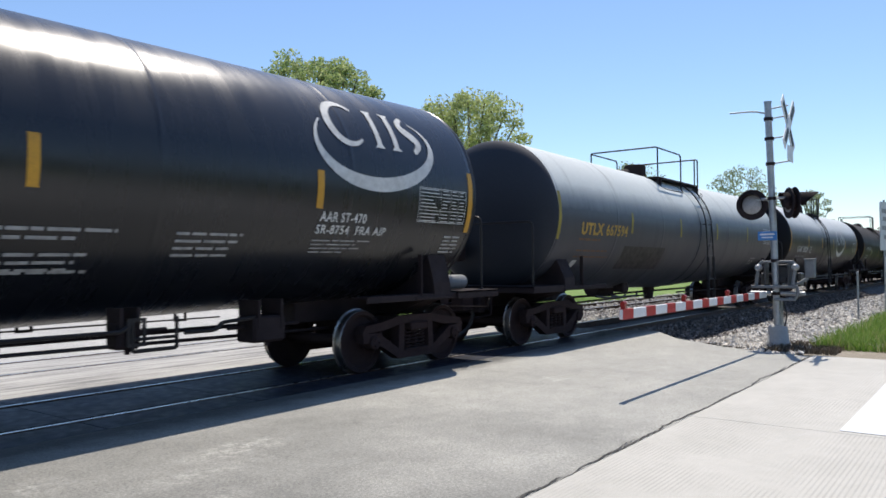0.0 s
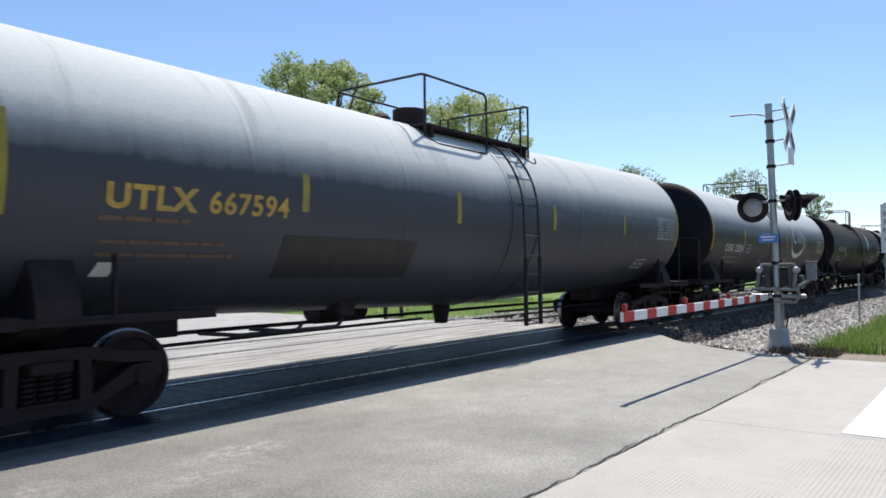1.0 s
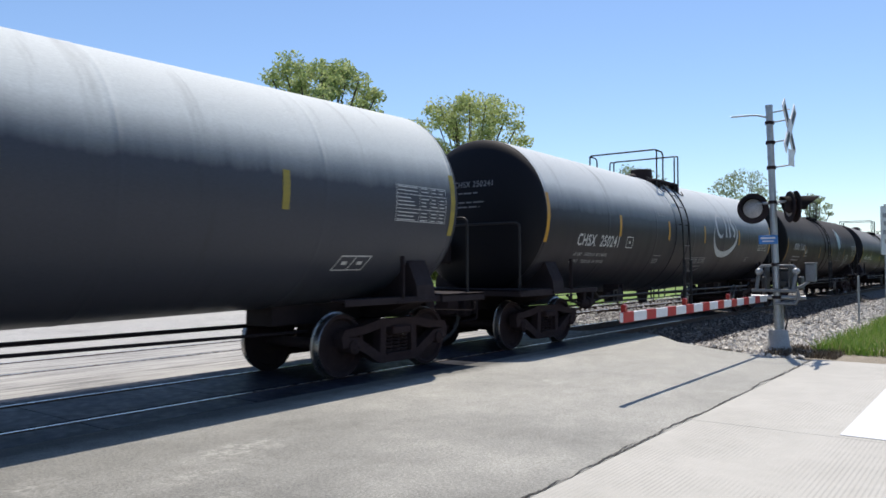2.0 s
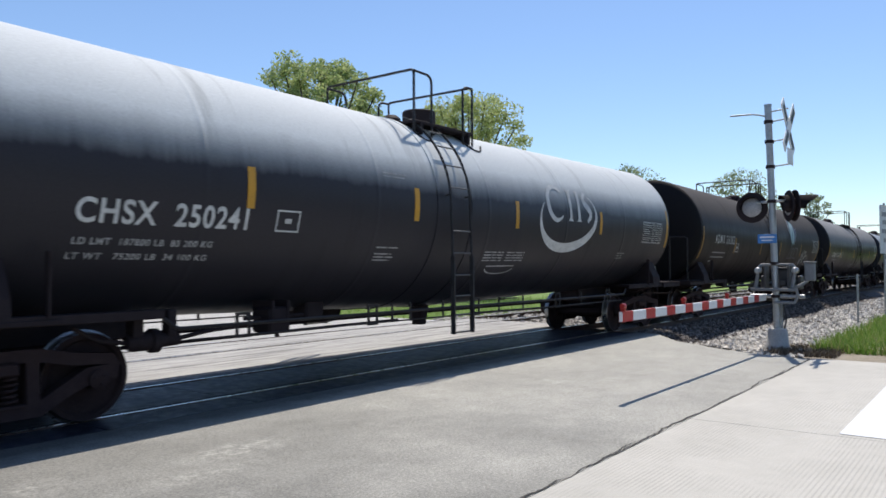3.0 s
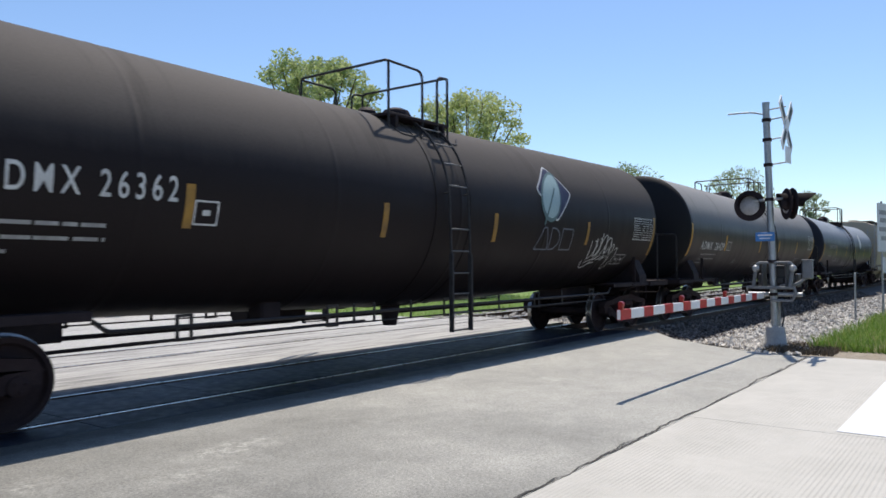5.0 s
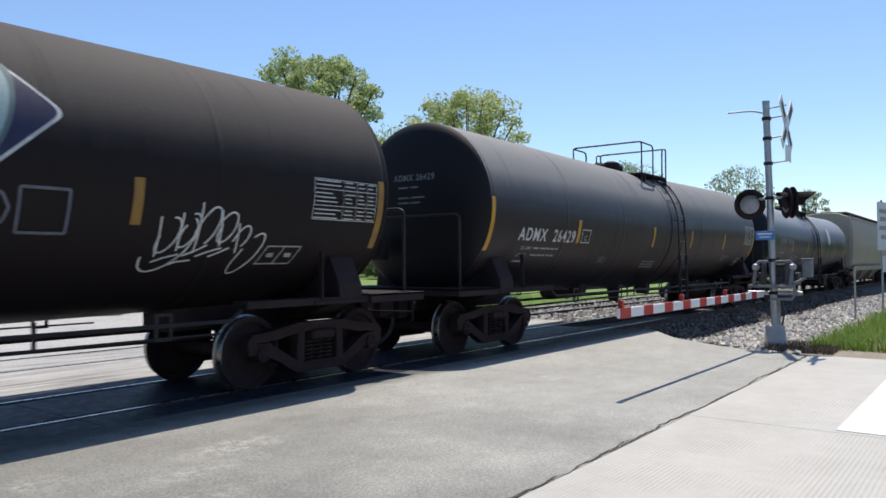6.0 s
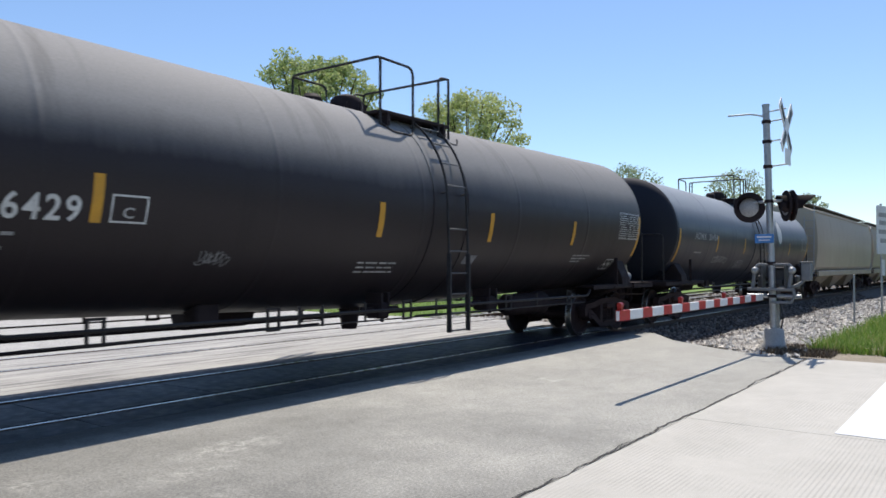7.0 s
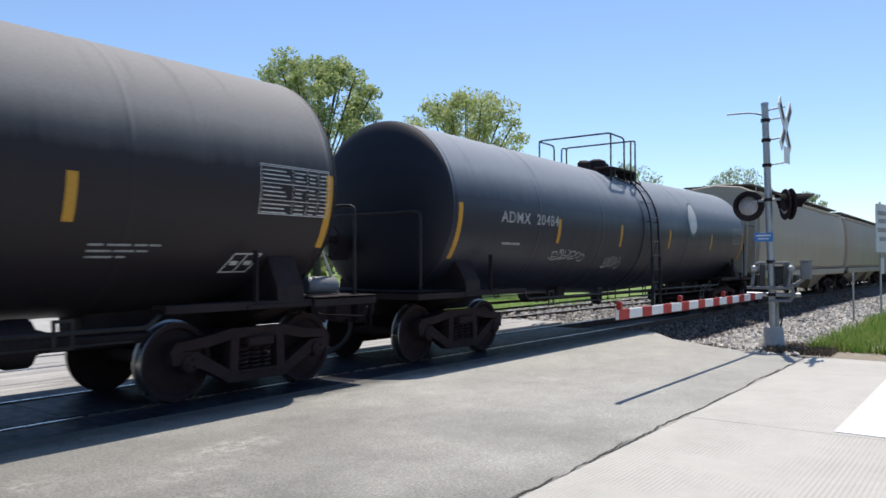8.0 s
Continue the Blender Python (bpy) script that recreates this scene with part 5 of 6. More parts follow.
def hopper_bay():
    bm = B()
    top = [(-2.3, -1.25), (2.3, -1.25), (2.3, 1.25), (-2.3, 1.25)]
    low = [(-0.45, -0.6), (0.45, -0.6), (0.45, 0.6), (-0.45, 0.6)]
    a = [bm.verts.new((x, y, 1.3)) for x, y in top]
    b = [bm.verts.new((x, y, 0.36)) for x, y in low]
    for i in range(4):
        j = (i + 1) % 4
        bm.faces.new((a[i], a[j], b[j], b[i]))
    bm.faces.new(b[::-1])
    bmesh.ops.recalc_face_normals(bm, faces=bm.faces)
    return mesh_of("discharge_bay", bm, M["hopper_grey"])


def hopper_car():
    car = thing("hopper_car", Matrix(), "pale grey covered hopper car with roof walkway", "hopper car", "covered hoppers of the train")
    part("body", kept("hopper", hopper_body), None, car)
    for x in (-4.6, 0, 4.6):
        part("discharge_bay", kept("bay", hopper_bay), None, car).location = (x, 0, 0)
    for side in (-1, 1):
        part("side_sill", kept("hsill", lambda: mesh_of("side_sill", box(B(), 17.2, 0.10, 0.26, z=1.18, bevel=0.015), M["hopper_grey"])), None, car, "pale side sill").location = (0, side * 1.52, 0)
        part("eave_rail", kept("heave", lambda: mesh_of("eave_rail", box(B(), 16.8, 0.06, 0.12, z=4.12, bevel=0.01), M["hopper_grey"])), None, car).location = (0, side * 1.43, 0)
        part("roof_walkway", kept("hwalk", lambda: mesh_of("roof_walkway", box(B(), 17.2, 0.9, 0.05, z=4.44, bevel=0.008), M["roof_dust"])), None, car).location = (0, side * 0.78, 0)
    for k in range(6):
        part("hatch", kept("hatch", lambda: mesh_of("hatch", box(B(), 2.5, 0.55, 0.12, z=4.51, bevel=0.03), M["hopper_grey"])), None, car).location = (-6.75 + 2.7 * k, 0, 0)
    for s in (-1, 1):
        turn = 0 if s > 0 else math.pi
        for name, mesh, x in (("stub_sill", stub_sill, 7.35), ("end_platform", platform_plate, 8.55), ("coupler", coupler, 9.30), ("air_hose", air_hose, 8.95)):
            ob = part(name, kept(name, mesh), None, car)
            ob.location = (s * x, 0, 0.84 if name == "coupler" else 0)
            ob.rotation_euler = (0, 0, turn)
        bm = B()
        for y in (-1.42, -1.0):
            rod(bm, (s * 9.0, y, 1.15), (s * 8.75, y, 4.3), 0.02, 6)
        for i in range(8):
            rod(bm, (s * (9.0 - 0.03 * i), -1.42, 1.5 + 0.36 * i), (s * (9.0 - 0.03 * i), -1.0, 1.5 + 0.36 * i), 0.012, 6)
        part("end_ladder", bm, M["galvanised"], car)
        for y in (-1.1, 1.1):
            part("end_post", rod(B(), (s * 9.0, y, 1.15), (s * 8.76, y, 3.2), 0.05, 8), M["hopper_grey"], car)
    running_gear(car, (-6.9, 6.9))
    return car


for k in range(4):
    add_car(hopper_car(), 116.8 + 18.7 * k)


# ---- crossing signal ----
MAST_X, MAST_Y = 15.0, 3.46


def signal_mast():
    mast = thing("crossing_signal", pose(MAST_X, MAST_Y, -0.06, 0, 0, 0), "galvanised crossing signal mast with crossbuck, flashers and lowered gate", "railroad signal")
    part("footing", lathe(B(), [(-0.25, 0), (-0.25, 0.24), (0.10, 0.23), (0.14, 0.20), (0.40, 0.17), (0.43, 0.15), (0.43, 0)], 16, Matrix.Rotation(radians(-90), 4, "Y")), M["block"], mast, "rough concrete footing")
    part("pole", rod(B(), (0.0, 0, 0.2), (0.0, 0.11, 4.66), 0.063, 20), M["galvanised"], mast)
    part("pole_cap", rod(B(), (0.0, 0.11, 4.66), (0.0, 0.11, 4.70), 0.07, 16), M["galvanised"], mast)
    lean = lambda z: 0.11 * z / 4.66
    # crossbuck, facing the road
    for k, turn in enumerate((45, -45)):
        blade = part("crossbuck_blade", box(B(), 1.22, 0.018, 0.23, bevel=0.004), M["sign_white"], mast, "white crossbuck board")
        blade.location = (0, lean(4.2) - 0.34 - 0.02 * k, 4.22)
        blade.rotation_euler = (0, radians(turn), 0)
        for x in (-0.34, 0.34):
            part("lettering", kept("blade_words", lambda: mesh_of("lettering", box(B(), 0.34, 0.006, 0.11), M["rail_pipe"])), None, blade).location = (x, -0.013, 0)
    part("track_sign", box(B(), 0.44, 0.014, 0.30, bevel=0.01), M["sign_white"], mast, "white plate under the crossbuck").location = (0, lean(3.7) - 0.36, 3.66)
    for z in (3.5, 3.98, 4.36, 4.55):
        part("bracket", rod(B(), (0, lean(z), z), (0, lean(z) - 0.36, z + 0.03), 0.014, 8), M["galvanised"], mast)
    part("antenna_arm", pipe(B(), [(0, lean(4.4), 4.46), (-0.02, lean(4.4) + 0.25, 4.54), (-0.05, 0.80, 4.55)], 0.016, 8, 0.1), M["galvanised"], mast)
    # flashers
    part("cross_arm", pipe(B(), [(0, 0.50, 2.82), (0, -0.42, 2.86)], 0.028, 10), M["galvanised"], mast)
    for y, turn, mat in ((0.43, -90, "lamp_glass"), (-0.22, -148, "lamp_glass"), (-0.34, 32, "lamp_red")):
        unit = part("flasher", lathe(B(), [(0.0, 0.0), (0.0, 0.13), (0.04, 0.15), (0.14, 0.13), (0.2, 0.07), (0.2, 0.0)], 24, Matrix.Rotation(radians(90), 4, "Z")), M["black_steel"], mast)
        unit.location = (0, y, 2.74)
        unit.rotation_euler = (0, 0, radians(turn))
        part("target", lathe(B(), [(0.0, 0.15), (0.0, 0.29), (0.012, 0.295), (0.02, 0.29), (0.02, 0.15), (0.0, 0.15)], 32, Matrix.Rotation(radians(90), 4, "Z")), M["black_steel"], unit)
        part("lens", lathe(B(), [(-0.045, 0.0), (-0.038, 0.08), (-0.018, 0.15), (0.002, 0.185), (0.004, 0.0)], 24, Matrix.Rotation(radians(90), 4, "Z")), M[mat], unit)
        bm = B()
        reach = 0.42 if mat == "lamp_red" else 0.16
        ring = [(0.2 * math.cos(a), 0.2 * math.sin(a)) for a in [radians(-20 + 220 * i / 16) for i in range(17)]]
        a = [bm.verts.new((x, 0.0, z)) for x, z in ring]
        b = [bm.verts.new((x * 1.02, -reach * (0.3 + 0.7 * max(0, z / 0.2)), z + 0.0)) for x, z in ring]
        for i in range(16):
            bm.faces.new((a[i], a[i + 1], b[i + 1], b[i]))
        bmesh.ops.solidify(bm, geom=bm.faces[:], thickness=0.006)
        part("hood", bm, M["black_steel"], unit)
    sign = part("blue_sign", box(B(), 0.02, 0.34, 0.17, bevel=0.005), M["sign_blue"], mast, "small blue notice plate")
    sign.location = (-0.08, 0.14, 2.13)
    part("notice_print", box(box(B(), 0.004, 0.26, 0.03, z=0.03), 0.004, 0.2, 0.02, z=-0.03), M["sign_white"], sign).location = (-0.012, 0, 0)
    # clamps on the pole
    for z in (2.84, 3.5, 3.98, 4.36, 1.04, 1.66):
        part("clamp", lathe(B(), [(-0.03, 0.0), (-0.03, 0.085), (0.03, 0.085), (0.03, 0.0)], 14, Matrix.Translation((0, lean(z), z)) @ Matrix.Rotation(radians(-90), 4, "Y")), M["black_steel"], mast, "dark pole clamp")
    # gate works: an open yoke on both sides of the pole, the drive case behind it
    part("gate_mechanism", box(box(box(B(), 0.30, 0.30, 0.44, x=0.30, y=-0.10, z=1.34, bevel=0.03), 0.34, 0.34, 0.04, x=0.30, y=-0.10, z=1.57, bevel=0.01), 0.12, 0.18, 0.10, x=0.12, y=-0.06, z=1.30, bevel=0.01), M["case_dark"], mast, "dark gate drive case")
    part("relay_case", box(box(B(), 0.2, 0.17, 0.34, x=0.25, y=-0.53, z=1.50, bevel=0.02), 0.22, 0.19, 0.03, x=0.25, y=-0.53, z=1.68, bevel=0.008), M["case_grey"], mast, "pale grey relay case")
    part("case_arm", pipe(B(), [(0.2, -0.50, 1.34), (0.1, -0.36, 1.22), (0.0, -0.1, 1.20)], 0.03, 8, 0.1), M["case_grey"], mast)
    for y in (0.19, -0.22):
        part("yoke_plate", box(B(), 0.30, 0.03, 0.44, x=0.02, y=y, z=1.40, bevel=0.01), M["case_dark"], mast, "dark yoke plate")
    part("yoke_top_bar", rod(B(), (-0.05, 0.27, 1.64), (-0.05, -0.29, 1.64), 0.022, 10), M["case_grey"], mast)
    for y, foot in ((0.31, 0.36), (-0.34, -0.28)):
        part("gate_bracket", pipe(B(), [(-0.05, y * 0.8, 1.64), (-0.06, y, 1.57), (-0.08, (y + foot) / 2, 1.35), (-0.10, foot, 1.16)], 0.034, 8, 0.10), M["case_grey"], mast)
        part("bracket_knob", lathe(B(), [(-0.07, 0.0), (-0.07, 0.04), (-0.04, 0.065), (0.04, 0.065), (0.07, 0.04), (0.07, 0.0)], 14, Matrix.Translation((-0.08, y, 1.53))), M["galvanised"], mast)
        part("counterweight", box(B(), 0.30, 0.06, 0.26, x=0.34, y=y, z=1.30, bevel=0.02), M["case_dark"], mast, "dark counterweight")
    part("gate_cross_bar", box(box(B(), 0.07, 0.82, 0.055, x=-0.12, y=0.03, z=1.17, bevel=0.008), 0.06, 0.38, 0.05, x=-0.10, y=-0.15, z=0.93, bevel=0.008), M["case_grey"], mast)
    part("side_strap", pipe(B(), [(-0.10, -0.36, 1.17), (-0.10, -0.39, 1.05), (-0.10, -0.32, 0.93)], 0.028, 8, 0.05), M["case_grey"], mast)
    part("gate_pivot", rod(B(), (0.02, -0.48, 1.04), (0.02, 0.48, 1.04), 0.04, 12), M["galvanised"], mast)
    part("conduit", pipe(B(), [(0.12, -0.05, 0.25), (0.12, -0.05, 0.6), (0.05, -0.06, 0.9)], 0.025, 8, 0.1), M["galvanised"], mast)
    part("cable", pipe(B(), [(0.05, -0.10, 0.38), (0.02, -0.16, 0.62), (0.0, -0.13, 0.80), (0.0, -0.10, 0.93)], 0.014, 6, 0.05), M["rubber"], mast)
    # arm
    arm = part("gate_arm", box(B(), 6.62, 0.045, 0.118, x=-3.405, y=0.19, z=1.02, bevel=0.006), M["sign_white"], mast, "long gate arm banded red and white")
    n = 9
    for k in range(n):
        x = -6.715 + 0.15 + k * 0.722
        part("red_band", box(B(), 0.31, 0.05, 0.122, x=x + 0.01, y=0.19, z=1.02), M["sign_red"], arm)
    for x in (-6.64, -4.55, -2.5):
        part("arm_lamp", lathe(box(B(), 0.05, 0.05, 0.04, x=x, y=0.19, z=1.10), [(-0.03, 0), (-0.03, 0.030), (-0.01, 0.034), (0.03, 0.034), (0.03, 0)], 14, Matrix.Translation((x, 0.19, 1.145))), M["lamp_red"], arm, "small red lamp on the arm")
    return mast


signal_mast()


def sign_post():
    sp = thing("road_sign", pose(24.0, 2.7, -0.2, 0, 0, 0), "white rectangular road sign on a steel post", "sign")
    part("post", box(B(), 0.06, 0.05, 3.5, z=1.75, bevel=0.006), M["galvanised"], sp)
    face = part("sign_face", box(B(), 0.95, 0.02, 1.35, bevel=0.02), M["sign_white"], sp)
    face.location = (0.0, -0.05, 2.75)
    face.rotation_euler = (0, 0, radians(-12))
    for z, w in ((0.42, 0.7), (0.2, 0.6), (-0.05, 0.74), (-0.3, 0.5)):
        part("sign_print", box(B(), w, 0.006, 0.12, y=-0.013, z=z), M["letter_dull"], face)
    lower = part("lower_sign", box(B(), 0.6, 0.02, 0.45, bevel=0.02), M["sign_white"], sp)
    lower.location = (0, -0.05, 1.7)
    sp2 = thing("marker_post", pose(23.4, 3.3, -0.2), "thin steel marker post in the verge", "post")
    part("post", box(B(), 0.05, 0.05, 1.5, z=0.75, bevel=0.006), M["galvanised"], sp2)
    return sp


sign_post()


# ---- loose stone and grass ----
def stones(name, count, place, size, seed, mat="stone"):
    """Crushed stones, each a rough octahedron cut by chance, in one mesh."""
    rng = np.random.default_rng(seed)
    base = np.array([(1, 0, 0), (-1, 0, 0), (0, 1, 0), (0, -1, 0), (0, 0, 1), (0, 0, -1)], float)
    tris = [(0, 2, 4), (2, 1, 4), (1, 3, 4), (3, 0, 4), (2, 0, 5), (1, 2, 5), (3, 1, 5), (0, 3, 5)]
    verts, faces = [], []
    for _ in range(count):
        x, y, z = place(rng)
        s = size * rng.uniform(0.5, 1.4)
        p = base * rng.uniform(0.55, 1.2, (6, 1)) + rng.uniform(-0.3, 0.3, (6, 3))
        a = rng.uniform(0, 6.28)
        ca, sa = math.cos(a), math.sin(a)
        k = len(verts)
        for q in p:
            verts.append((x + s * (q[0] * ca - q[1] * sa), y + s * (q[0] * sa + q[1] * ca), z + s * 0.75 * q[2]))
        faces += [(k + i, k + j, k + l) for i, j, l in tris]
    return from_arrays(name, verts, faces, M[mat])


def shoulder(rng):
    x = 13.9 + 34 * rng.random() ** 1.8
    y = rng.uniform(2.85, 6.25)
    lim = 13.75 + max(0.0, y - 3.3) * 1.05
    if x < lim:
        x = lim + rng.random() * 2.5
    z = float(np.interp(y, (2.85, 3.1, 4.0, 4.7, 5.5, 6.3, 7.1), (-0.03, -0.07, -0.08, -0.05, -0.36, -0.40, -0.14))) + 0.06 * noise.noise((x * 0.7, y * 0.9, 5)) + rng.uniform(-0.03, 0.04)
    return x, y, z


tagged(new("ballast_stones", stones("ballast_stones", 19000, shoulder, 0.055, 3)), "pale grey crushed ballast stones beside the track", "ballast", kind="stuff")


# Stones inside the train's shadow, coloured darker to deepen it.
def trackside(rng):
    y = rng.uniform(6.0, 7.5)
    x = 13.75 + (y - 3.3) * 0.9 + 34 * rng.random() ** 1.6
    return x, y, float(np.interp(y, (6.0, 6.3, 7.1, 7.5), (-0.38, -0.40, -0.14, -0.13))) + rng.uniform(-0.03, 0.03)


tagged(new("ballast_stones", stones("ballast_stones", 7000, trackside, 0.055, 11, "stone_dirt_shade")), "dirty ballast stones along the near rail, darkened for the train's shade", "ballast", kind="stuff")


def far_ballast(rng):
    return 18.5 + 40 * rng.random() ** 1.6, rng.uniform(9.3, 14.6), -0.09 + rng.uniform(-0.03, 0.03)


tagged(new("ballast_stones", stones("ballast_stones", 5000, far_ballast, 0.055, 5)), "grey ballast stones round the far track", "ballast", kind="stuff")


def grass_blades(name, count, place, tall, seed, mat="blade"):
    rng = np.random.default_rng(seed)
    verts, faces = [], []
    for _ in range(count):
        x, y, z = place(rng)
        h = tall * rng.uniform(0.4, 1.3)
        a, w = rng.uniform(0, 6.28), 0.006 + 0.006 * rng.random()
        dx, dy = rng.normal(0, 0.35, 2) * h
        px, py = w * math.cos(a), w * math.sin(a)
        k = len(verts)
        verts += [(x - px, y - py, z), (x + px, y + py, z), (x + px * 0.7 + dx * 0.4, y + py * 0.7 + dy * 0.4, z + h * 0.6), (x - px * 0.7 + dx * 0.4, y - py * 0.7 + dy * 0.4, z + h * 0.6), (x + dx, y + dy, z + h)]
        faces += [(k, k + 1, k + 2, k + 3), (k + 3, k + 2, k + 4)]
    return from_arrays(name, verts, faces, M[mat])


sheet("verge", 13.75, 60, -14, 2.95, -0.03, M["soil"], "dry verge soil under the grass", "ground", 0.2)


def verge(rng):
    while True:
        x, y = 15.0 + 16 * rng.random() ** 1.5, rng.uniform(-4.0, 2.85)
        if noise.noise((x * 0.9, y * 0.9, 3)) + 0.12 + 0.16 * (x - 14.5) > 0:
            return x, y, -0.04


tagged(new("grass", grass_blades("grass", 30000, verge, 0.25, 8)), "tall fresh green grass on the verge", "grass", kind="stuff")


def mast_foot(rng):
    x, y = 14.1 + 1.5 * rng.random(), rng.uniform(2.35, 3.5)
    return x, y, -0.045


M["dead_blade"] = per_island("dry dead weeds", [(0.0, (0.07, 0.05, 0.035)), (0.6, (0.15, 0.115, 0.08)), (1.0, (0.27, 0.22, 0.15))], 0.9, 0.1)
tagged(new("dry_weeds", grass_blades("dry_weeds", 2600, mast_foot, 0.11, 17, "dead_blade")), "dry brown weeds round the foot of the signal", "weeds", kind="stuff")


def far_turf(rng):
    return 17.9 + 24 * rng.random(), rng.uniform(15.5, 34.0), -0.5


tagged(new("grass", grass_blades("grass", 12000, far_turf, 0.22, 9)), "bright green grass beyond the tracks", "grass", kind="stuff")


# ---- trees ----
def tree(name, m, height, spread, leaves, mat, label, seed, trunk_r=0.28, blobs=34, leaf=0.16, low=0.25):
    """A tapered trunk that forks into limbs, and a loose crown of leaves clustered about the twigs."""
    rng = np.random.default_rng(seed)
    t = thing(name, m, label, "tree")
    bm = B()
    fork = height * 0.34
    rod(bm, (0, 0, -0.4), (0.1, 0.05, fork), trunk_r, 10, trunk_r * 0.7)
    tips = []
    for k in range(blobs):
        a = k * 2.399 + rng.uniform(-0.4, 0.4)
        u = (k + 0.5) / blobs
        h = height * (low + (0.97 - low) * (1 - u) ** 0.75)
        reach = spread * (math.sin(math.pi * min(0.97, max(0.06, (h / height - low * 0.6) / (1.05 - low * 0.6)))) ** 0.7) * rng.uniform(0.35, 1.0)
        tips.append(Vector((reach * math.cos(a), reach * math.sin(a), h)))
    for p in tips[::2]:
        mid = Vector((p.x * 0.35, p.y * 0.35, fork + (p.z - fork) * 0.45))
        pipe(bm, [(0.05, 0.03, fork * 0.85), mid, p], trunk_r * 0.16, 5, 0.5)
    part("trunk", bm, M["bark"], t)
    verts, faces = [], []
    per = leaves // blobs
    for p in tips:
        size = spread * rng.uniform(0.7, 1.3) * 2.0 / math.sqrt(blobs + 14)
        pts = rng.normal(0, 1, (per, 3))
        pts *= (rng.random((per, 1)) ** 0.45) / np.linalg.norm(pts, axis=1, keepdims=True)
        pts = pts * (size, size, size * 0.7) + np.array(p)
        ax = rng.normal(0, 1, (per, 3))
        ax /= np.linalg.norm(ax, axis=1, keepdims=True)
        bx = np.cross(ax, rng.normal(0, 1, (per, 3)))
        bx /= np.linalg.norm(bx, axis=1, keepdims=True)
        s = leaf * rng.uniform(0.6, 1.3, (per, 1))
        quad = np.stack((pts - ax * s, pts + bx * s * 0.55, pts + ax * s, pts - bx * s * 0.55), 1).reshape(-1, 3)
        k = len(verts)
        verts += quad.tolist()
        faces += [(k + 4 * i, k + 4 * i + 1, k + 4 * i + 2, k + 4 * i + 3) for i in range(per)]
    part("crown", from_arrays("crown", verts, faces, M[mat]), None, t)
    return t


def at(px_dir, dist, z=-0.5):
    """A place dist metres off in a direction given in degrees from the track."""
    return pose(dist * math.cos(radians(px_dir)), dist * math.sin(radians(px_dir)), z, 0, 0, 37)


tree("tree", at(46.6, 46), 15.0, 5.0, 30000, "leaf", "tall broad-crowned tree with fresh green leaves", 1, blobs=120, leaf=0.115)
tree("tree", at(35.2, 52), 14.2, 5.1, 22000, "leaf_spring", "rounded yellow-green spring tree with loose crown", 2, blobs=110, leaf=0.115)
tree("tree", at(40.6, 56), 12.6, 3.0, 3500, "leaf", "slim sparse tree between two larger ones", 6, blobs=24, leaf=0.10)
tree("tree", at(52.6, 52), 11.0, 2.6, 4000, "leaf", "small leafy tree behind the train", 7, blobs=24, leaf=0.11)
tree("tree", at(23.0, 95), 14.6, 4.4, 5000, "leaf_grey", "distant green tree behind the train", 3, blobs=40, leaf=0.15)
tree("tree", at(15.3, 90), 12.8, 4.4, 5000, "leaf_grey", "thin grey-green tree with open crown", 4, blobs=44, leaf=0.13)
tree("tree", at(10.6, 110), 11.8, 2.4, 3000, "leaf_grey", "distant narrow tree behind the train", 5, leaf=0.15)


for direction, away, tall, wide, seed in ((49.6, 43, 4.2, 2.1, 41), (51.6, 45, 5.0, 2.3, 42), (53.9, 42, 3.6, 2.0, 43), (56.2, 46, 4.4, 2.2, 44), (58.6, 48, 4.0, 2.2, 45)):
    tree("bush", at(direction, away), tall, wide, 3600, "leaf", "dense green bush at the edge of the lawn", seed, trunk_r=0.09, blobs=30, leaf=0.12, low=0.06)


def far_wood():
    """The line of woods along the horizon, one mass of leaves with an uneven top; carried on unseen round behind the
    camera to dim the light from there.
    """
    rng = np.random.default_rng(21)
    verts, faces = [], []
    for k in range(600):
        # clumps from 240 on are unseen, added to darken reflections and skylight
        a = radians(-4 + 118 * (k + rng.random()) / 240) if k < 240 else radians(114 + 242 * (k - 240 + rng.random()) / 360)
        d = rng.uniform(95, 150) if k < 240 else rng.uniform(60, 95)
        h = ((4.6 if a < radians(44) else 9.6) + 2.6 * noise.noise((k * 0.11, 0, 0)) + rng.uniform(-0.6, 0.9)) * d / 110
        c = np.array((d * math.cos(a), d * math.sin(a), h * 0.5))
        n = 300 if k < 240 else 140
        pts = rng.normal(0, 1, (n, 3))
        pts *= (rng.random((n, 1)) ** 0.4) / np.linalg.norm(pts, axis=1, keepdims=True)
        pts = pts * (2.8, 2.8, h * 0.55) + c
        ax = rng.normal(0, 1, (n, 3))
        ax /= np.linalg.norm(ax, axis=1, keepdims=True)
        bx = np.cross(ax, rng.normal(0, 1, (n, 3)))
        bx /= np.linalg.norm(bx, axis=1, keepdims=True)
        s = rng.uniform(0.35, 0.8, (n, 1)) if k < 240 else rng.uniform(0.7, 1.2, (n, 1))
        quad = np.stack((pts - ax * s, pts + bx * s * 0.6, pts + ax * s, pts - bx * s * 0.6), 1).reshape(-1, 3)
        j = len(verts)
        verts += quad.tolist()
        faces += [(j + 4 * i, j + 4 * i + 1, j + 4 * i + 2, j + 4 * i + 3) for i in range(n)]
    return tagged(new("woods", from_arrays("woods", verts, faces, M["leaf_far"])), "low line of green woods on the horizon, with an unseen part added behind the camera", "woods", kind="stuff")


far_wood()


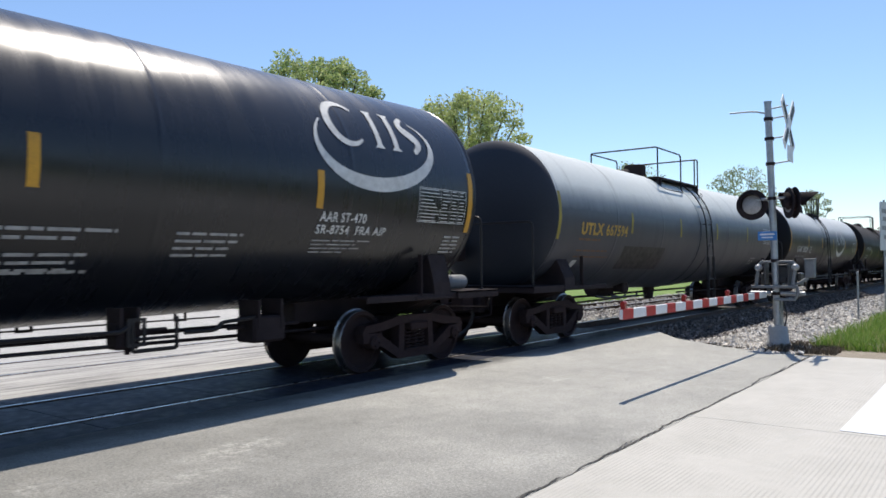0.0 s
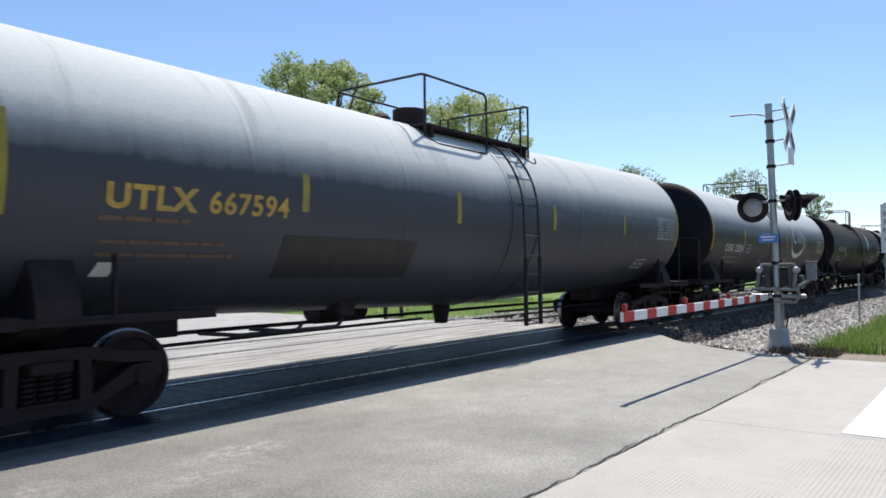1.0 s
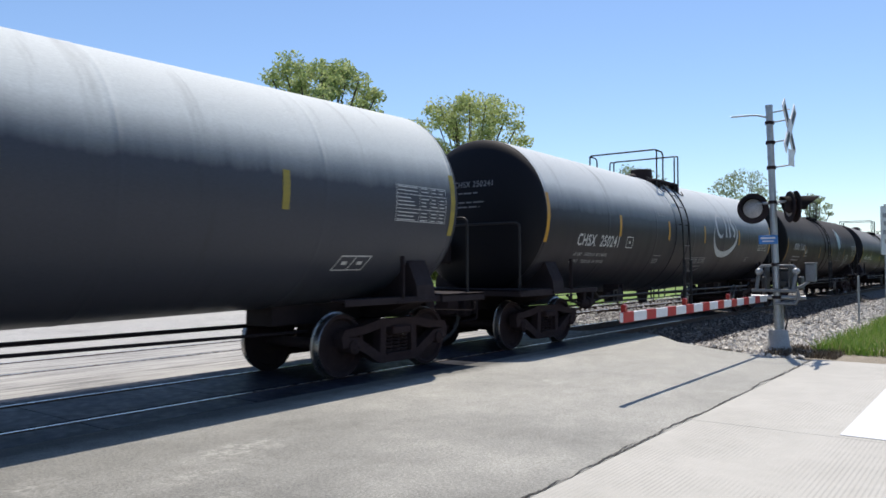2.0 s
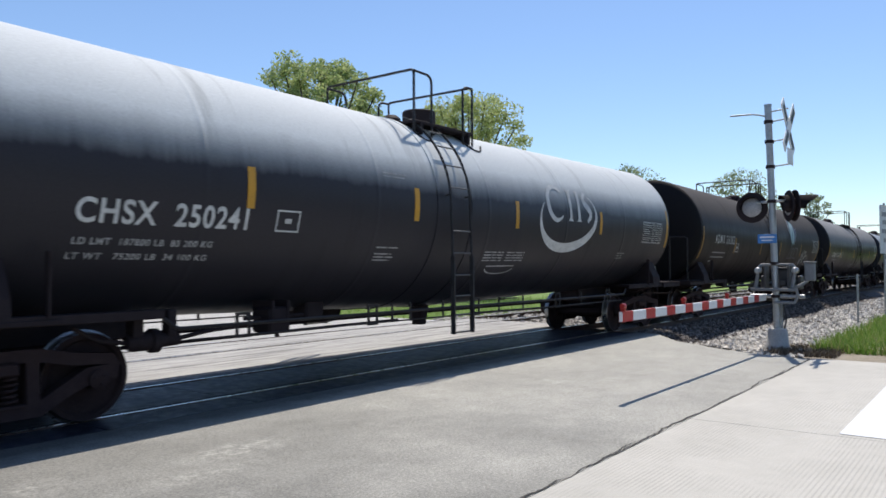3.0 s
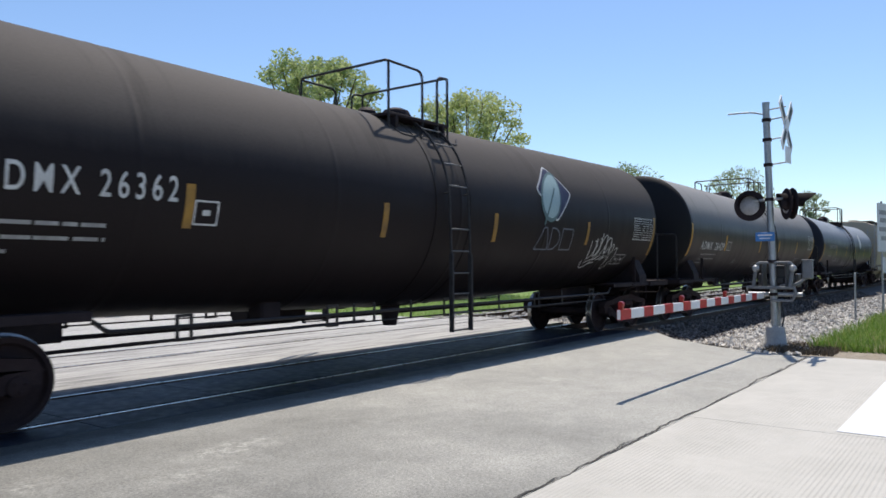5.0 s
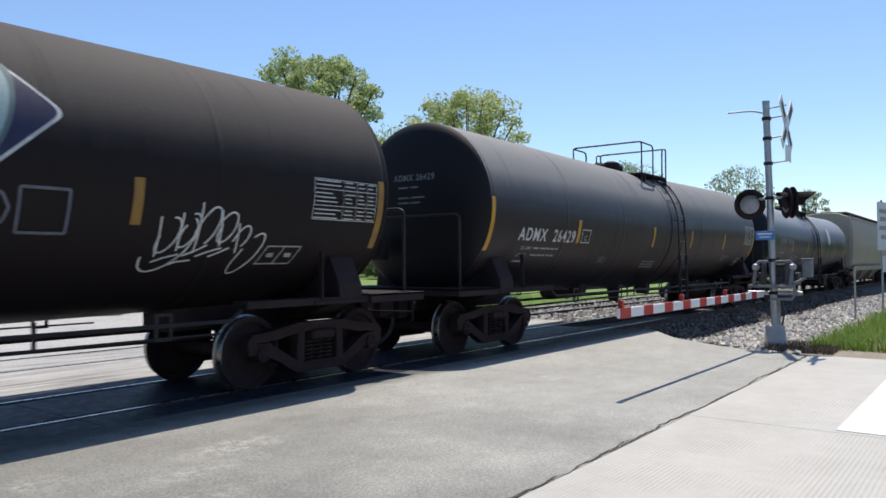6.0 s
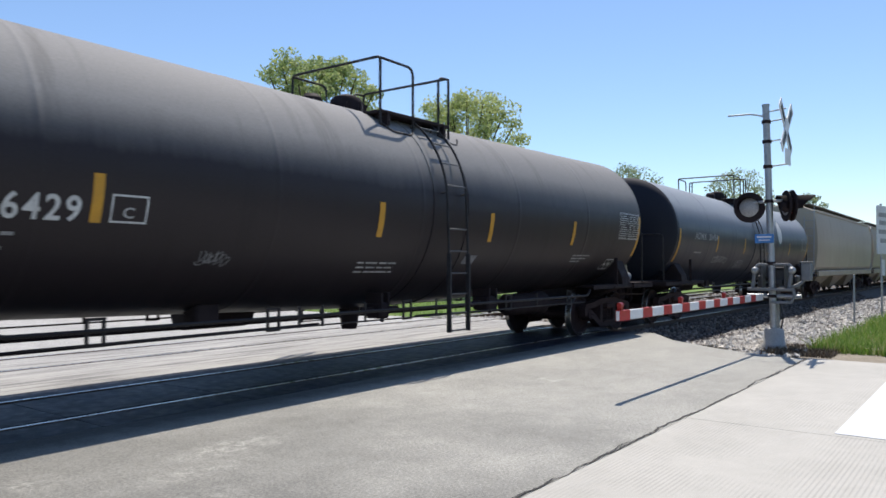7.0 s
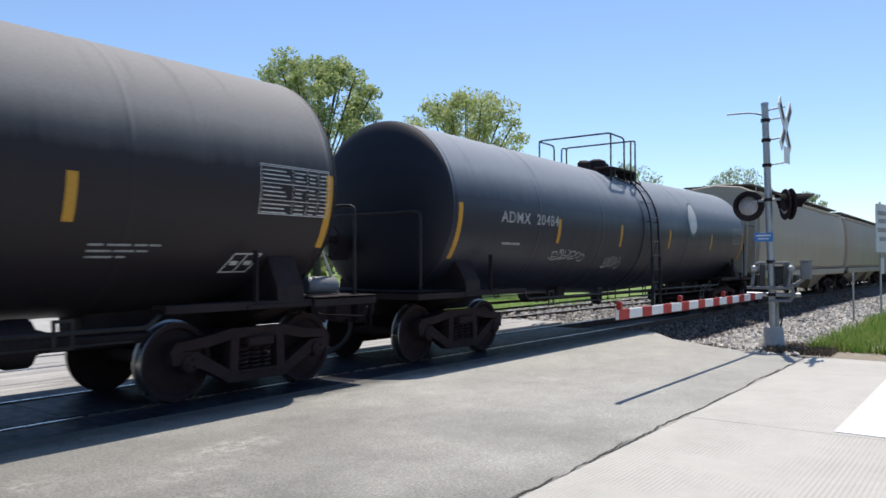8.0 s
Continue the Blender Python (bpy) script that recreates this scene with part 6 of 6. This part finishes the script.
# ---- waiting truck and pole beyond the tracks ----
def semi_truck():
    """A white conventional tractor with a long hood, facing the crossing (-y)."""
    tr = thing("semi_truck", pose(11.85, 22.8, -0.004, 0, 0, -22), "white semi truck waiting beyond the tracks", "truck")
    bm = slab(B(), [(0.0, 1.05), (0.0, 1.45), (0.15, 1.62), (1.5, 1.86), (1.5, 0.75), (0.9, 0.75), (0.75, 1.0), (0.35, 1.05)], -0.72, 0.72)
    for v in bm.verts:
        v.co = Vector((v.co.y * (0.82 + 0.18 * min(1, v.co.x / 1.5)), v.co.x, v.co.z))
    bmesh.ops.recalc_face_normals(bm, faces=bm.faces)
    bmesh.ops.bevel(bm, geom=bm.edges[:], offset=0.05, segments=2, affect="EDGES")
    part("hood", bm, M["truck_white"], tr)
    cab = B()
    side = [(1.45, 0.75), (1.45, 1.86), (1.85, 2.62), (2.1, 2.72), (3.9, 2.80), (3.9, 0.75)]
    slab(cab, side, -1.12, 1.12)
    for v in cab.verts:
        v.co = Vector((v.co.y * (1.0 if v.co.z < 2 else 0.90), v.co.x, v.co.z))
    bmesh.ops.recalc_face_normals(cab, faces=cab.faces)
    bmesh.ops.bevel(cab, geom=cab.edges[:], offset=0.07, segments=2, affect="EDGES")
    part("cab", cab, M["truck_white"], tr)
    for s in (-1, 1):
        g_ = B()
        q = [(s * 0.04, 1.60 - 0.145, 1.98), (s * 0.98, 1.60 - 0.145, 1.98), (s * 0.90, 1.83 - 0.045, 2.50), (s * 0.04, 1.83 - 0.045, 2.50)]
        g_.faces.new([g_.verts.new(p) for p in q])
        bmesh.ops.solidify(g_, geom=g_.faces[:], thickness=0.02)
        part("windscreen_pane", g_, M["dark_glass"], tr, "dark windscreen pane")
        part("side_window", box(B(), 0.02, 0.8, 0.55, x=s * 1.09, y=2.45, z=2.2, bevel=0.005), M["dark_glass"], tr)
        f = lathe(B(), [(-0.19, 0.0), (-0.19, 0.52), (-0.15, 0.58), (0.15, 0.58), (0.19, 0.52), (0.19, 0.0)], 24, Matrix.Translation((s * 0.98, 0.72, 0.62)))
        bmesh.ops.bisect_plane(f, geom=f.verts[:] + f.edges[:] + f.faces[:], plane_co=(0, 0, 0.72), plane_no=(0, 0, -1), clear_outer=True)
        part("fender", f, M["truck_white"], tr)
        part("headlight", box(B(), 0.30, 0.08, 0.2, x=s * 0.92, y=0.17, z=0.98, bevel=0.03), M["lamp_glass"], tr, "clear headlight")
        part("mirror", box(pipe(B(), [(s * 1.08, 1.75, 2.5), (s * 1.4, 1.65, 2.4), (s * 1.4, 1.65, 1.7), (s * 1.08, 1.75, 1.6)], 0.02, 6), 0.2, 0.06, 0.5, x=s * 1.4, y=1.65, z=2.1, bevel=0.02), M["truck_white"], tr)
        part("exhaust_stack", rod(B(), (s * 0.95, 4.1, 0.9), (s * 0.95, 4.1, 3.15), 0.08, 12), M["chrome"], tr, "chrome exhaust stack")
        w = part("front_wheel", rod(B(), (s * 0.82, 0.72, 0.51), (s * 1.12, 0.72, 0.51), 0.51, 24), M["tyre"], tr)
        part("hub", rod(B(), (s * 1.10, 0.72, 0.51), (s * 1.14, 0.72, 0.51), 0.27, 16), M["chrome"], w)
        for y in (6.2, 7.5):
            part("drive_wheel", rod(B(), (s * 0.55, y, 0.51), (s * 1.15, y, 0.51), 0.51, 24), M["tyre"], tr)
    part("grille", box(B(), 0.86, 0.05, 0.52, y=-0.02, z=1.2, bevel=0.03), M["black_steel"], tr, "dark grille")
    part("bumper", box(B(), 2.3, 0.22, 0.36, y=-0.12, z=0.58, bevel=0.05), M["truck_red"], tr, "dull red bumper")
    part("chassis", box(B(), 0.9, 7.6, 0.25, y=4.2, z=0.75, bevel=0.02), M["black_steel"], tr)
    part("roof_visor", box(B(), 1.8, 0.3, 0.07, y=1.68, z=2.60, bevel=0.02), M["truck_white"], tr)
    for x in (-0.7, -0.35, 0, 0.35, 0.7):
        part("roof_lamp", box(B(), 0.1, 0.1, 0.06, x=x, y=2.15, z=2.78, bevel=0.02), M["stripe"], tr, "amber roof lamp")
    tank = lathe(B(), [(0, 0.0), (0.05, 0.5), (0.25, 0.85), (0.5, 0.95), (7.8, 0.95), (8.1, 0.7), (8.15, 0)], 32, Matrix.Translation((0, 4.9, 1.95)) @ Matrix.Rotation(radians(90), 4, "Z"))
    part("tank_trailer", tank, M["truck_white"], tr, "white rounded trailer body")
    return tr


semi_truck()


def utility_pole(x, y, tall):
    p = thing("utility_pole", pose(x, y, -0.5, 0, 0, 37), "weathered timber utility pole with crossarm", "utility pole", "poles beyond the tracks")
    part("pole", rod(B(), (0, 0, 0), (0, 0, tall), 0.17, 12, 0.11), M["wood_pole"], p)
    part("cross_arm", box(B(), 2.4, 0.1, 0.13, z=tall - 0.5, bevel=0.01), M["wood_pole"], p)
    for k in (-1.0, -0.4, 0.4, 1.0):
        part("insulator", lathe(B(), [(0, 0), (0, 0.04), (0.06, 0.06), (0.12, 0.03), (0.13, 0)], 10, Matrix.Translation((k, 0, tall - 0.43)) @ Matrix.Rotation(radians(-90), 4, "Y")), M["lamp_glass"], p)
    return p


utility_pole(26.7, 47.7, 7.3)
utility_pole(36.0, 46.0, 8.6)


def utility_wire(a, b, sag):
    wire = thing("utility_wire", Matrix(), "thin dark overhead wire between poles", "wire", "overhead wires")
    a, b = Vector(a), Vector(b)
    pts = [a.lerp(b, i / 16) - Vector((0, 0, sag * 4 * (i / 16) * (1 - i / 16))) for i in range(17)]
    part("cable", pipe(B(), pts, 0.02, 5), M["rail_pipe"], wire)


for k in (-0.9, 0.9):
    utility_wire((36.0 + k * 0.8, 46.0 + k * 0.6, 8.0), (-4.0 + k * 0.8, 42.0 + k * 0.6, 11.5), 0.7)


# ---- what moves ----
# the train's slack: how far it runs behind (+) or ahead of its even pace
SURGE = [(0.0, -0.117), (0.5, 0.066), (1.0, -0.145), (1.5, 0.0), (2.0, 0.0), (2.5, 0.073), (3.0, -0.149), (3.5, 0.042), (4.0, -0.202), (4.5, -0.031),
         (5.0, 0.0), (5.5, 0.0), (6.0, -0.044), (6.5, 0.143), (7.0, -0.112), (7.5, 0.034), (8.0, -0.215)]


def motions():
    for car, x0 in CARS:
        walk(car, [(t, pose(x0 - SPEED * t + d, TRACK_Y, 0)) for t, d in SURGE])
    spin = math.degrees(SPEED / R_WHEEL)
    for ws, x in WHEELSETS:
        walk(ws, [(k / 15, pose(x, 0, R_WHEEL, 0, -spin * k / 15, 0)) for k in range(121)])


motions()
